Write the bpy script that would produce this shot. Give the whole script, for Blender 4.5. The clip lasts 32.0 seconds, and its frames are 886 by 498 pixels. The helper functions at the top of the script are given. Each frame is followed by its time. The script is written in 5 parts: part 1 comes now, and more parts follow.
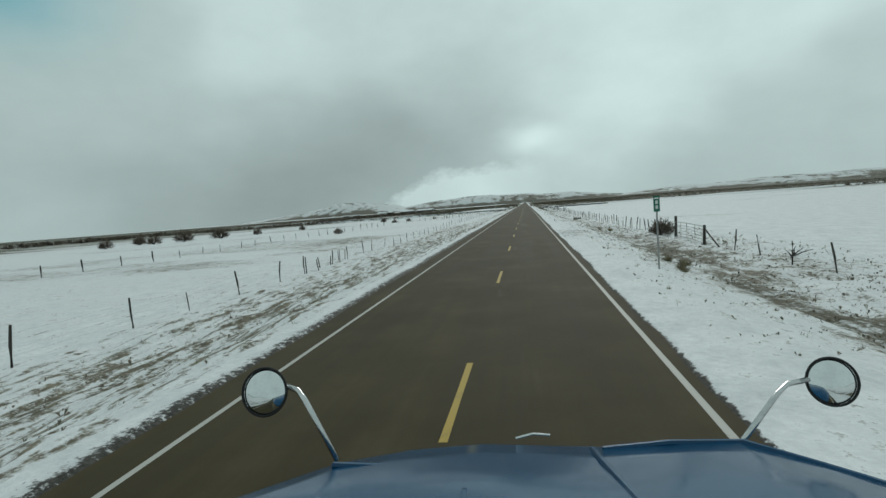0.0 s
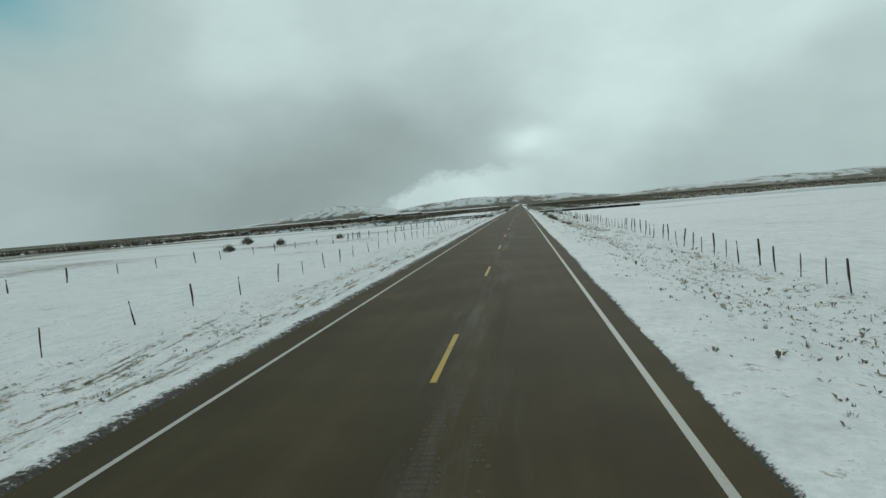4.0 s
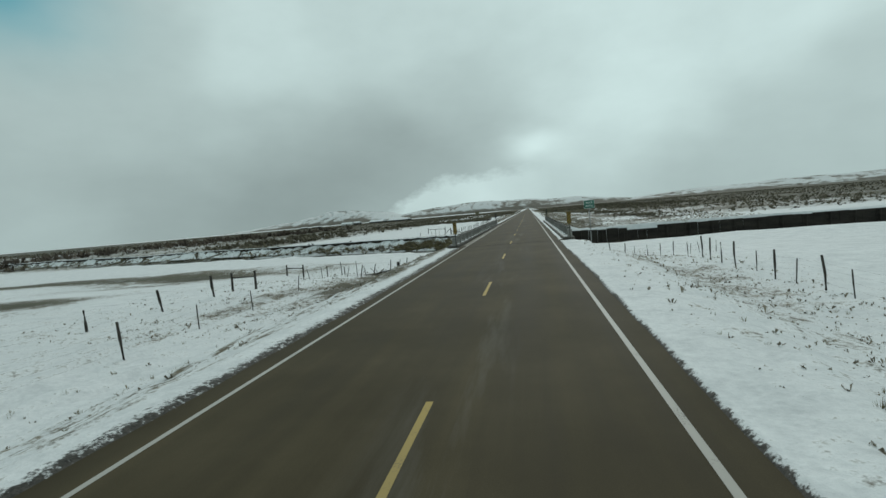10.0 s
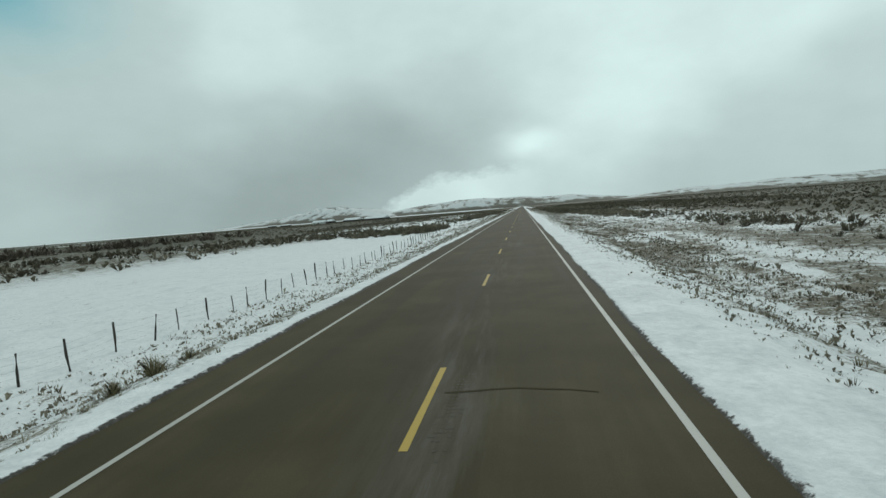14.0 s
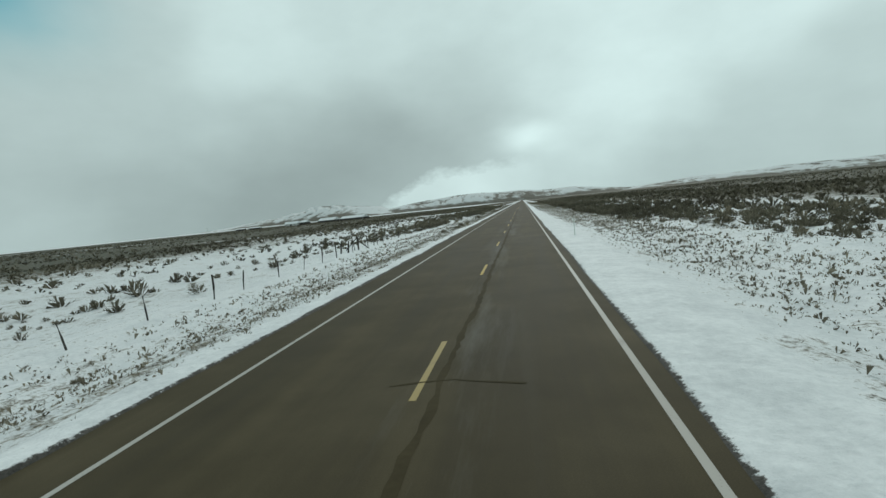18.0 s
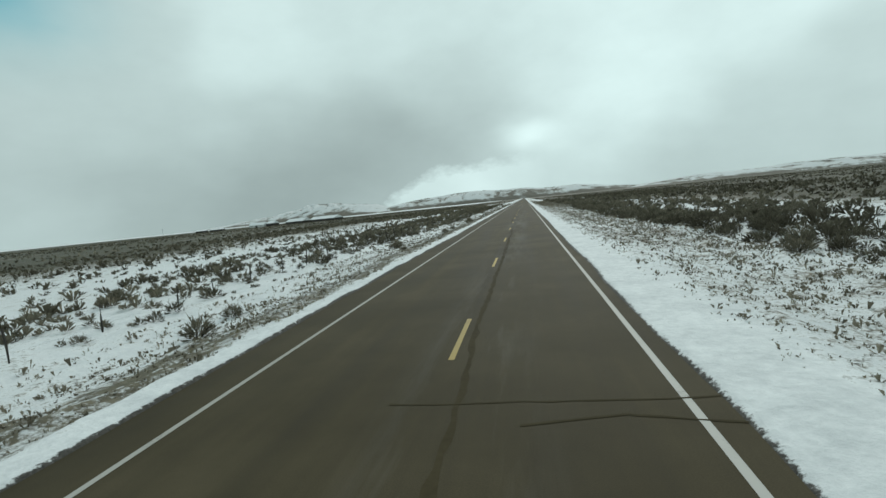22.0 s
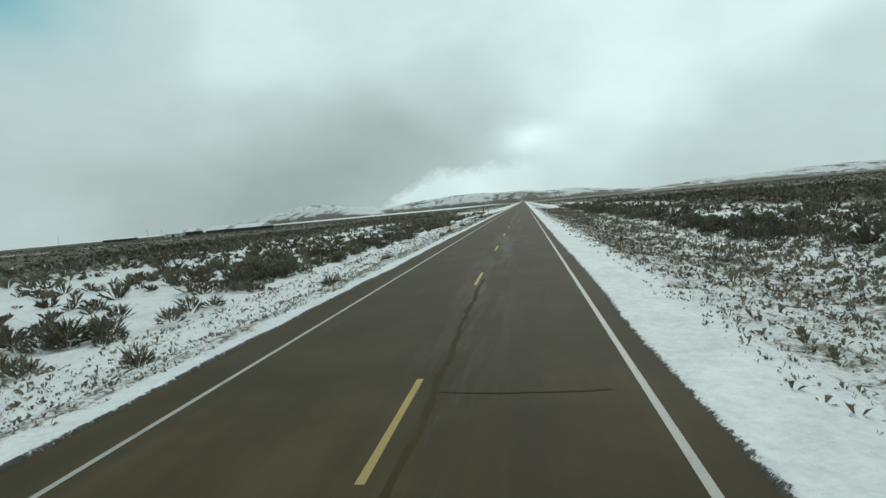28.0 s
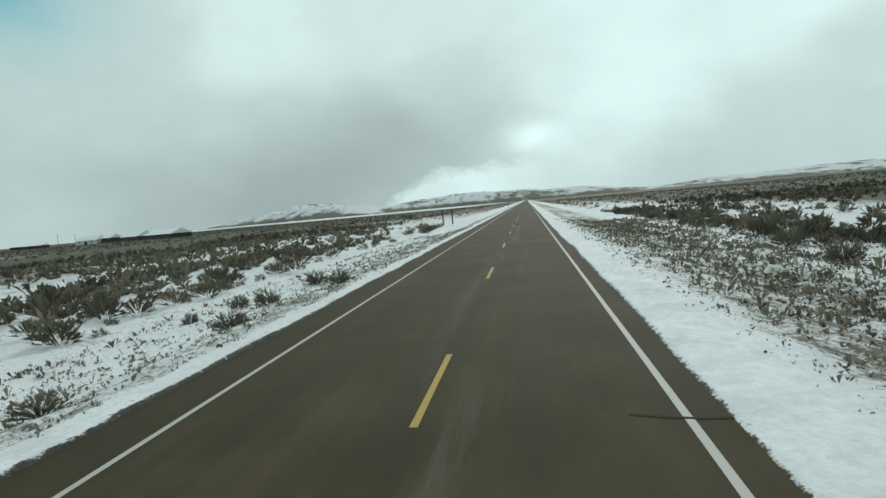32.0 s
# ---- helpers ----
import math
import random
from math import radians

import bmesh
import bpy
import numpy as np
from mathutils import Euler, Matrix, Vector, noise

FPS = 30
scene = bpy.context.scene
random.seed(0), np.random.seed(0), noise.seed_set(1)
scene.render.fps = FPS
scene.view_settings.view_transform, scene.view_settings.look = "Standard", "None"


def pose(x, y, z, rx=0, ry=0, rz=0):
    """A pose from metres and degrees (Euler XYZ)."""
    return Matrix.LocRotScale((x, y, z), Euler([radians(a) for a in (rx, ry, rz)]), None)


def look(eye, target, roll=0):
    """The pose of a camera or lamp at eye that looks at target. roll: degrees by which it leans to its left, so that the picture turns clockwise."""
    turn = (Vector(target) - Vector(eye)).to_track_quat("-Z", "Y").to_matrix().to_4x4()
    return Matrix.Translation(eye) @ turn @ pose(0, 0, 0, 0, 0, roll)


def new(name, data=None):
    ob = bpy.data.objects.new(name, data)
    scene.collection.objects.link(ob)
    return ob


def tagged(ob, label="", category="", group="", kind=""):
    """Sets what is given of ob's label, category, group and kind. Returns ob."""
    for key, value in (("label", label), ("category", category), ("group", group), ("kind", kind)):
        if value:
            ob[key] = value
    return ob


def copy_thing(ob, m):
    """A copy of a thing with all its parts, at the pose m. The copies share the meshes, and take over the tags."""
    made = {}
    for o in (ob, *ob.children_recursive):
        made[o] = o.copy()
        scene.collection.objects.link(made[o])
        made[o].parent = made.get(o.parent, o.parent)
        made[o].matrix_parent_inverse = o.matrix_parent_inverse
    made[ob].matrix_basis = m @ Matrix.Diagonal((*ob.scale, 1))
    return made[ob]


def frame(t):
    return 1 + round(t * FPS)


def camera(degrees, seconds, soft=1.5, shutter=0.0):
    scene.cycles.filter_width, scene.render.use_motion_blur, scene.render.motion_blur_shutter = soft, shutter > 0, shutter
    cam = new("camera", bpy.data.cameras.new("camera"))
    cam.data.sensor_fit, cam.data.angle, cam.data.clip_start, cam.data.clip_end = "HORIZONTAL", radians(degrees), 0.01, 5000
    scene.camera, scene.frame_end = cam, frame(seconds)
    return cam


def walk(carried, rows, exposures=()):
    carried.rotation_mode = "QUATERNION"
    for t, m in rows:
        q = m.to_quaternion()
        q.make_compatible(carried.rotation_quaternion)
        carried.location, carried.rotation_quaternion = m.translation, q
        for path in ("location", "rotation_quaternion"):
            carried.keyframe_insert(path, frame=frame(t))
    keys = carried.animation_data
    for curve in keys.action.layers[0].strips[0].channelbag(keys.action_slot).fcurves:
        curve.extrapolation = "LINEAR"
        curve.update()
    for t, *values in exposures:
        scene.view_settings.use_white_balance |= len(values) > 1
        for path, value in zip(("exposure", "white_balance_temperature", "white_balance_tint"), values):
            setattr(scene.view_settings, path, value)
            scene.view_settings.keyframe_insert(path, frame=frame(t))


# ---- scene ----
# The road runs along +y with its centre line at x = 0; the road surface is z = 0.
cam = camera(81.8, 32.0, soft=1.5)
PATH = [
    (0.0, 1.14, 0.00, 2.76, 85.46, 4.34, 9.15),
    (0.5, 1.18, 13.46, 2.76, 85.40, 4.14, 9.10),
    (1.0, 1.21, 26.92, 2.76, 85.29, 4.06, 8.89),
    (1.5, 1.28, 40.38, 2.75, 85.33, 4.39, 8.66),
    (2.0, 1.35, 53.83, 2.75, 85.42, 4.43, 8.60),
    (2.5, 1.42, 67.29, 2.74, 85.49, 4.51, 8.59),
    (3.0, 1.49, 80.75, 2.73, 85.54, 4.59, 8.57),
    (3.5, 1.54, 94.21, 2.72, 85.62, 4.69, 8.59),
    (5.5, 1.73, 148.04, 2.66, 85.84, 5.53, 9.13),
    (6.0, 1.78, 161.50, 2.65, 85.93, 5.87, 9.17),
    (6.5, 1.70, 175.00, 2.65, 86.04, 5.83, 9.18),
    (7.0, 1.63, 188.50, 2.66, 86.01, 5.35, 9.17),
    (7.5, 1.69, 202.00, 2.65, 86.04, 5.11, 9.17),
    (8.0, 1.75, 215.50, 2.65, 86.14, 5.14, 9.17),
    (8.5, 1.76, 229.10, 2.66, 86.19, 5.02, 9.20),
    (9.0, 1.77, 242.70, 2.66, 86.21, 5.02, 9.28),
    (9.5, 1.69, 256.30, 2.67, 86.24, 5.15, 9.37),
    (10.0, 1.61, 269.90, 2.67, 86.24, 4.93, 9.49),
    (10.5, 1.52, 283.30, 2.67, 86.23, 4.57, 9.60),
    (11.0, 1.43, 296.70, 2.68, 86.12, 4.18, 9.54),
    (11.5, 1.39, 310.10, 2.69, 86.02, 3.89, 9.44),
    (12.0, 1.34, 323.50, 2.69, 85.95, 3.76, 9.25),
    (12.5, 1.39, 337.17, 2.67, 85.91, 3.87, 9.00),
    (13.0, 1.44, 350.85, 2.65, 85.89, 4.10, 8.82),
    (13.5, 1.48, 364.52, 2.66, 85.94, 4.37, 8.79),
    (14.0, 1.52, 378.20, 2.66, 85.88, 4.52, 8.82),
    (14.5, 1.55, 391.80, 2.65, 85.87, 4.72, 8.88),
    (16.5, 1.67, 446.20, 2.60, 85.57, 5.34, 8.61),
    (17.0, 1.70, 459.80, 2.59, 85.52, 5.36, 8.61),
    (17.5, 1.73, 473.20, 2.61, 85.41, 5.58, 8.65),
    (18.0, 1.76, 486.60, 2.63, 85.40, 5.84, 8.83),
    (18.5, 1.63, 500.00, 2.65, 85.37, 5.69, 9.08),
    (19.0, 1.49, 513.40, 2.66, 85.37, 5.82, 9.25),
    (19.5, 1.42, 526.80, 2.66, 85.34, 6.14, 9.31),
    (20.0, 1.35, 540.20, 2.65, 85.29, 6.15, 9.35),
    (20.5, 1.39, 553.78, 2.65, 85.24, 5.65, 9.35),
    (21.0, 1.42, 567.37, 2.65, 85.19, 5.41, 9.30),
    (21.5, 1.45, 580.95, 2.65, 85.17, 5.58, 9.13),
    (22.0, 1.48, 594.53, 2.66, 85.18, 5.75, 9.01),
    (22.5, 1.53, 608.12, 2.65, 85.21, 5.70, 9.01),
    (23.0, 1.59, 621.70, 2.65, 85.19, 5.44, 9.07),
    (23.5, 1.60, 635.22, 2.65, 85.17, 5.34, 9.10),
    (24.0, 1.61, 648.74, 2.65, 85.21, 5.38, 9.11),
    (24.5, 1.62, 662.26, 2.65, 85.31, 5.56, 9.14),
    (25.0, 1.63, 675.78, 2.65, 85.36, 5.70, 9.12),
    (25.5, 1.66, 689.30, 2.65, 85.39, 5.90, 9.11),
    (27.5, 1.79, 743.38, 2.64, 85.44, 5.73, 8.98),
    (28.0, 1.82, 756.90, 2.64, 85.46, 5.22, 9.00),
    (28.5, 1.80, 770.45, 2.65, 85.48, 4.58, 9.08),
    (29.0, 1.77, 784.00, 2.67, 85.39, 3.88, 9.14),
    (29.5, 1.75, 797.55, 2.68, 85.22, 3.57, 9.17),
    (30.0, 1.74, 811.10, 2.68, 85.19, 4.09, 9.24),
    (30.5, 1.72, 824.65, 2.67, 85.24, 4.77, 9.28),
    (31.0, 1.68, 838.20, 2.67, 85.32, 5.36, 9.29),
    (31.5, 1.64, 851.75, 2.67, 85.34, 5.41, 9.29),
    (32.0, 1.59, 865.30, 2.67, 85.34, 5.17, 9.28),
]
walk(cam, [(t, pose(x, y, z, a, b, c)) for t, x, y, z, a, b, c in PATH],
     exposures=[(0.0, -0.19), (10.0, -0.19), (11.0, -0.15), (12.0, 0.0), (13.0, 0.07), (14.0, -0.02), (17.0, -0.07), (19.0, 0.0), (25.0, 0.09), (32.0, 0.14)])


# ---------------------------------------------------------------- sky and light
def node(nt, kind, ins=None, operation="", clamp=False, attribute=""):
    n = nt.nodes.new(kind)
    if operation:
        n.operation = operation
    if clamp:
        n.use_clamp = True
    if attribute:
        n.attribute_name = attribute
    for k, v in (ins or {}).items():
        if isinstance(v, bpy.types.NodeSocket):
            nt.links.new(v, n.inputs[k])
        else:
            n.inputs[k].default_value = v
    return n


def op(nt, name, a, b=0.0, clamp=False):
    return node(nt, "ShaderNodeMath", {0: a, 1: b}, operation=name, clamp=clamp).outputs[0]


def ramp(nt, fac, stops):
    n = node(nt, "ShaderNodeValToRGB", {"Fac": fac})
    while len(n.color_ramp.elements) < len(stops):
        n.color_ramp.elements.new(0.5)
    for e, (p, c) in zip(n.color_ramp.elements, stops):
        e.position = p
        e.color = (*c, 1) if len(c) == 3 else c
    return n.outputs["Color"]


def mixc(nt, fac, a, b, blend="MIX"):
    n = node(nt, "ShaderNodeMix")
    n.data_type, n.blend_type = "RGBA", blend
    for s, v in ((n.inputs[0], fac), (n.inputs[6], a), (n.inputs[7], b)):
        if isinstance(v, bpy.types.NodeSocket):
            nt.links.new(v, s)
        else:
            s.default_value = (*v, 1) if isinstance(v, tuple) and len(v) == 3 else v
    return n.outputs[2]


def noisef(nt, v, scale, detail=4.0, rough=0.55):
    return node(nt, "ShaderNodeTexNoise", {"Vector": v, "Scale": scale, "Detail": detail, "Roughness": rough}).outputs["Fac"]


SUN_EL, SUN_AZ = 38.0, 8.0
# cloud cover: azimuth from the road, elevation (degrees), brightness
CLOUDS = [(-7.7, 20.0, .58), (-38.2, 15.2, .47), (-25.1, 16.0, .62), (-17.0, 7.8, .29), (-25.2, 4.2, .30), (-37.2, 2.7, .34),
          (-46.4, 4.6, .41), (-10.6, 2.4, .40), (1.6, 6.4, .62), (13.2, 9.0, .68), (20.7, 6.7, .48), (27.1, 3.1, .46),
          (23.7, 14.6, .64), (31.1, 8.1, .50), (-5.0, 9.3, .38), (-31.2, 10.5, .45), (15.5, 1.4, .44), (-15.9, 17.9, .55),
          (2.2, 14.6, .57), (-22.1, 11.4, .43), (4.3, 2.6, .54), (-15.0, 2.1, .34), (-45.1, 12.9, .45), (-3.4, 5.2, .44),
          (-49.5, 0.9, .44), (8.2, 16.9, .64), (-4.1, 12.4, .49), (-12, 12.5, .47), (-10, 5.5, .32), (8.5, 12, .66)]


def build_world():
    world = bpy.data.worlds.new("overcast_sky")
    scene.world = world
    world.use_nodes = True
    nt = world.node_tree
    nt.nodes.clear()
    co = node(nt, "ShaderNodeTexCoord").outputs["Generated"]
    xyz = node(nt, "ShaderNodeSeparateXYZ", {0: co})
    az = op(nt, "MULTIPLY", op(nt, "ARCTAN2", xyz.outputs[0], xyz.outputs[1]), 57.2958)
    el = op(nt, "MULTIPLY", op(nt, "ARCSINE", xyz.outputs[2]), 57.2958)
    # ragged cloud edges: the look-up is bent by two sizes of noise
    flat = node(nt, "ShaderNodeCombineXYZ", {0: op(nt, "MULTIPLY", az, 0.6), 1: el, 2: 0.0}).outputs[0]
    n1 = node(nt, "ShaderNodeTexNoise", {"Vector": flat, "Scale": 0.13, "Detail": 3.0, "Roughness": 0.5}).outputs["Color"]
    bend = node(nt, "ShaderNodeVectorMath", {0: n1, 1: (0.5, 0.5, 0.5)}, operation="SUBTRACT").outputs[0]
    bend = node(nt, "ShaderNodeVectorMath", {0: bend, 1: (6.0, 5.0, 0.0)}, operation="MULTIPLY").outputs[0]
    pt = node(nt, "ShaderNodeCombineXYZ", {0: op(nt, "MULTIPLY", az, 0.62), 1: el, 2: 0.0}).outputs[0]
    pt = node(nt, "ShaderNodeVectorMath", {0: pt, 1: bend}, operation="ADD").outputs[0]
    num, den = 0.00066, 0.0015
    for a, e, lum in CLOUDS:
        d = node(nt, "ShaderNodeVectorMath", {0: pt, 1: (a * 0.62, e, 0.0)}, operation="DISTANCE").outputs["Value"]
        w = op(nt, "EXPONENT", op(nt, "MULTIPLY", op(nt, "MULTIPLY", d, d), -1 / 15.0))
        num = op(nt, "ADD", op(nt, "MULTIPLY", w, lum), num)
        den = op(nt, "ADD", w, den)
    lum = op(nt, "DIVIDE", num, den)
    # the bright break under the cloud, with a crisp upper edge, and the pale streak beside it
    px = node(nt, "ShaderNodeSeparateXYZ", {0: node(nt, "ShaderNodeVectorMath", {0: pt, 1: node(nt, "ShaderNodeVectorMath", {0: bend, 1: (-0.55, -0.7, 0.0)}, operation="MULTIPLY").outputs[0]}, operation="ADD").outputs[0]})
    rise = op(nt, "ADD", op(nt, "MULTIPLY", op(nt, "ADD", px.outputs[0], 9.9), 1.0), 1.0)
    lid = op(nt, "MINIMUM", rise, op(nt, "ADD", op(nt, "MULTIPLY", px.outputs[0], 0.12), 5.3))
    rag = noisef(nt, flat, 0.8, 5, 0.6)
    inside = op(nt, "MULTIPLY", op(nt, "ADD", op(nt, "SUBTRACT", lid, px.outputs[1]), op(nt, "MULTIPLY", op(nt, "SUBTRACT", rag, 0.62), 3.0)), 0.8, True)
    fade = op(nt, "SUBTRACT", 0.35, op(nt, "MULTIPLY", px.outputs[0], 0.22), True)
    lum = op(nt, "ADD", lum, op(nt, "MULTIPLY", op(nt, "MULTIPLY", inside, fade), 0.20))
    d = node(nt, "ShaderNodeVectorMath", {0: node(nt, "ShaderNodeVectorMath", {0: pt, 1: (0.55, 1.0, 0.0)}, operation="MULTIPLY").outputs[0], 1: (1.2 * 0.55 * 0.62, 6.5, 0.0)}, operation="DISTANCE").outputs["Value"]
    lum = op(nt, "ADD", lum, op(nt, "MULTIPLY", op(nt, "EXPONENT", op(nt, "MULTIPLY", op(nt, "MULTIPLY", d, d), -0.7)), 0.16))
    n2 = node(nt, "ShaderNodeTexNoise", {"Vector": flat, "Scale": 0.22, "Detail": 5.0, "Roughness": 0.55}).outputs["Fac"]
    lum = op(nt, "MULTIPLY", lum, op(nt, "ADD", op(nt, "MULTIPLY", op(nt, "SUBTRACT", n2, 0.5), 0.26), 1.25))
    grey = node(nt, "ShaderNodeCombineColor", {0: op(nt, "MULTIPLY", lum, 0.812), 1: op(nt, "MULTIPLY", lum, 1.03), 2: op(nt, "MULTIPLY", lum, 1.015)}).outputs[0]
    sky = node(nt, "ShaderNodeTexSky")
    sky.sky_type, sky.sun_disc, sky.sun_elevation, sky.sun_rotation = "NISHITA", False, radians(SUN_EL), radians(SUN_AZ)
    blue = node(nt, "ShaderNodeVectorMath", {0: sky.outputs[0], 1: (0.04, 0.105, 0.085)}, operation="MULTIPLY").outputs[0]
    # a gap of open sky high up on the left
    d = node(nt, "ShaderNodeVectorMath", {0: pt, 1: (-50 * 0.62, 22.0, 0.0)}, operation="DISTANCE").outputs["Value"]
    gap = op(nt, "EXPONENT", op(nt, "MULTIPLY", op(nt, "MULTIPLY", d, d), -1 / 22.0))
    col = mixc(nt, op(nt, "MULTIPLY", gap, 0.9), grey, blue)
    bg = node(nt, "ShaderNodeBackground", {"Color": col, "Strength": 1.0})
    nt.links.new(bg.outputs[0], node(nt, "ShaderNodeOutputWorld").inputs[0])


build_world()
sun_data = bpy.data.lights.new("sun", "SUN")
sun_data.energy, sun_data.angle, sun_data.color = 0.95, radians(18), (1.0, 0.97, 0.92)
sun = new("sun", sun_data)
sun.matrix_world = look((0, 0, 0), (-math.sin(radians(SUN_AZ)) * math.cos(radians(SUN_EL)), -math.cos(radians(SUN_AZ)) * math.cos(radians(SUN_EL)), -math.sin(radians(SUN_EL))))


# ---------------------------------------------------------------- materials
def material(name, rough=0.8, metal=0.0, spec=0.5):
    m = bpy.data.materials.new(name)
    m.use_nodes = True
    nt = m.node_tree
    bsdf = nt.nodes["Principled BSDF"]
    bsdf.inputs["Roughness"].default_value = rough
    bsdf.inputs["Metallic"].default_value = metal
    bsdf.inputs["Specular IOR Level"].default_value = spec
    return m, nt, bsdf


def coords(nt, scale=(1, 1, 1), world=True):
    if world:
        v = node(nt, "ShaderNodeNewGeometry").outputs["Position"]
    else:
        v = node(nt, "ShaderNodeTexCoord").outputs["Object"]
    return node(nt, "ShaderNodeMapping", {"Vector": v, "Scale": scale}).outputs[0]


def bump(nt, bsdf, height, strength=0.4, dist=0.02):
    b = node(nt, "ShaderNodeBump", {"Height": height, "Strength": strength, "Distance": dist})
    nt.links.new(b.outputs[0], bsdf.inputs["Normal"])


def two_tone(name, a, b, scale=3.0, fine=40.0, rough=0.85, metal=0.0, bumped=0.3, spec=0.4, world=True, dist=0.01, stretch=(1, 1, 1)):
    """A surface that varies between two colours at a coarse and a fine scale."""
    m, nt, bsdf = material(name, rough, metal, spec)
    v = coords(nt, stretch, world)
    f = op(nt, "ADD", op(nt, "MULTIPLY", noisef(nt, v, scale), 0.6), op(nt, "MULTIPLY", noisef(nt, v, fine), 0.4))
    col = ramp(nt, f, [(0.36, a), (0.64, b)])
    nt.links.new(col, bsdf.inputs["Base Color"])
    bump(nt, bsdf, noisef(nt, v, fine), bumped, dist)
    return m


def ground_material():
    m, nt, bsdf = material("snowy_ground", 0.75, 0, 0.3)
    v = coords(nt)
    cover = node(nt, "ShaderNodeAttribute", attribute="cover").outputs["Fac"]
    gravel = node(nt, "ShaderNodeAttribute", attribute="gravel").outputs["Fac"]
    streak = node(nt, "ShaderNodeAttribute", attribute="streak").outputs["Fac"]
    big = noisef(nt, v, 0.09, 3)
    mid = noisef(nt, v, 0.8, 5, 0.6)
    fine = noisef(nt, v, 5.0, 5, 0.7)
    # thin cover of snow: ground shows where the cover is high
    speck = noisef(nt, v, 13.0, 4, 0.7)
    f = op(nt, "ADD", op(nt, "MULTIPLY", mid, 0.32), op(nt, "MULTIPLY", fine, 0.38))
    f = op(nt, "ADD", f, op(nt, "ADD", op(nt, "MULTIPLY", big, 0.08), op(nt, "MULTIPLY", speck, 0.22)))
    f = op(nt, "ADD", op(nt, "MULTIPLY", op(nt, "SUBTRACT", f, 0.5), 1.7), 0.5)
    t = op(nt, "SUBTRACT", op(nt, "ADD", f, op(nt, "MULTIPLY", cover, 0.42)), 0.685)
    # brown lines along the bank, left by ploughs and wind
    lines = noisef(nt, coords(nt, (1.0, 0.17, 1.0)), 3.2, 6, 0.68)
    t = op(nt, "ADD", t, op(nt, "MULTIPLY", op(nt, "MULTIPLY", op(nt, "SUBTRACT", lines, 0.5), streak), 1.0))
    bare = op(nt, "MULTIPLY", t, 7.0, True)
    earth = ramp(nt, noisef(nt, v, 2.6, 5, 0.7), [(0.28, (0.050, 0.042, 0.030)), (0.5, (0.135, 0.116, 0.080)), (0.72, (0.25, 0.22, 0.155))])
    far = ramp(nt, big, [(0.3, (0.048, 0.046, 0.028)), (0.7, (0.084, 0.078, 0.048))])
    earth = mixc(nt, op(nt, "MULTIPLY", op(nt, "SUBTRACT", cover, 0.6), 2.5, True), earth, far)
    snow = ramp(nt, op(nt, "ADD", op(nt, "MULTIPLY", fine, 0.5), op(nt, "MULTIPLY", mid, 0.5)), [(0.34, (0.56, 0.585, 0.60)), (0.60, (0.79, 0.81, 0.82))])
    col = mixc(nt, bare, snow, earth)
    stones = ramp(nt, noisef(nt, v, 14, 4, 0.7), [(0.35, (0.025, 0.024, 0.021)), (0.7, (0.085, 0.08, 0.07))])
    g = op(nt, "MULTIPLY", op(nt, "SUBTRACT", op(nt, "ADD", gravel, op(nt, "ADD", op(nt, "MULTIPLY", fine, 1.3), op(nt, "MULTIPLY", speck, 1.1))), 1.66), 4.5, True)
    col = mixc(nt, g, col, stones)
    nt.links.new(col, bsdf.inputs["Base Color"])
    bump(nt, bsdf, op(nt, "ADD", op(nt, "MULTIPLY", mid, 1.2), op(nt, "MULTIPLY", fine, 0.6)), 0.55, 0.12)
    return m


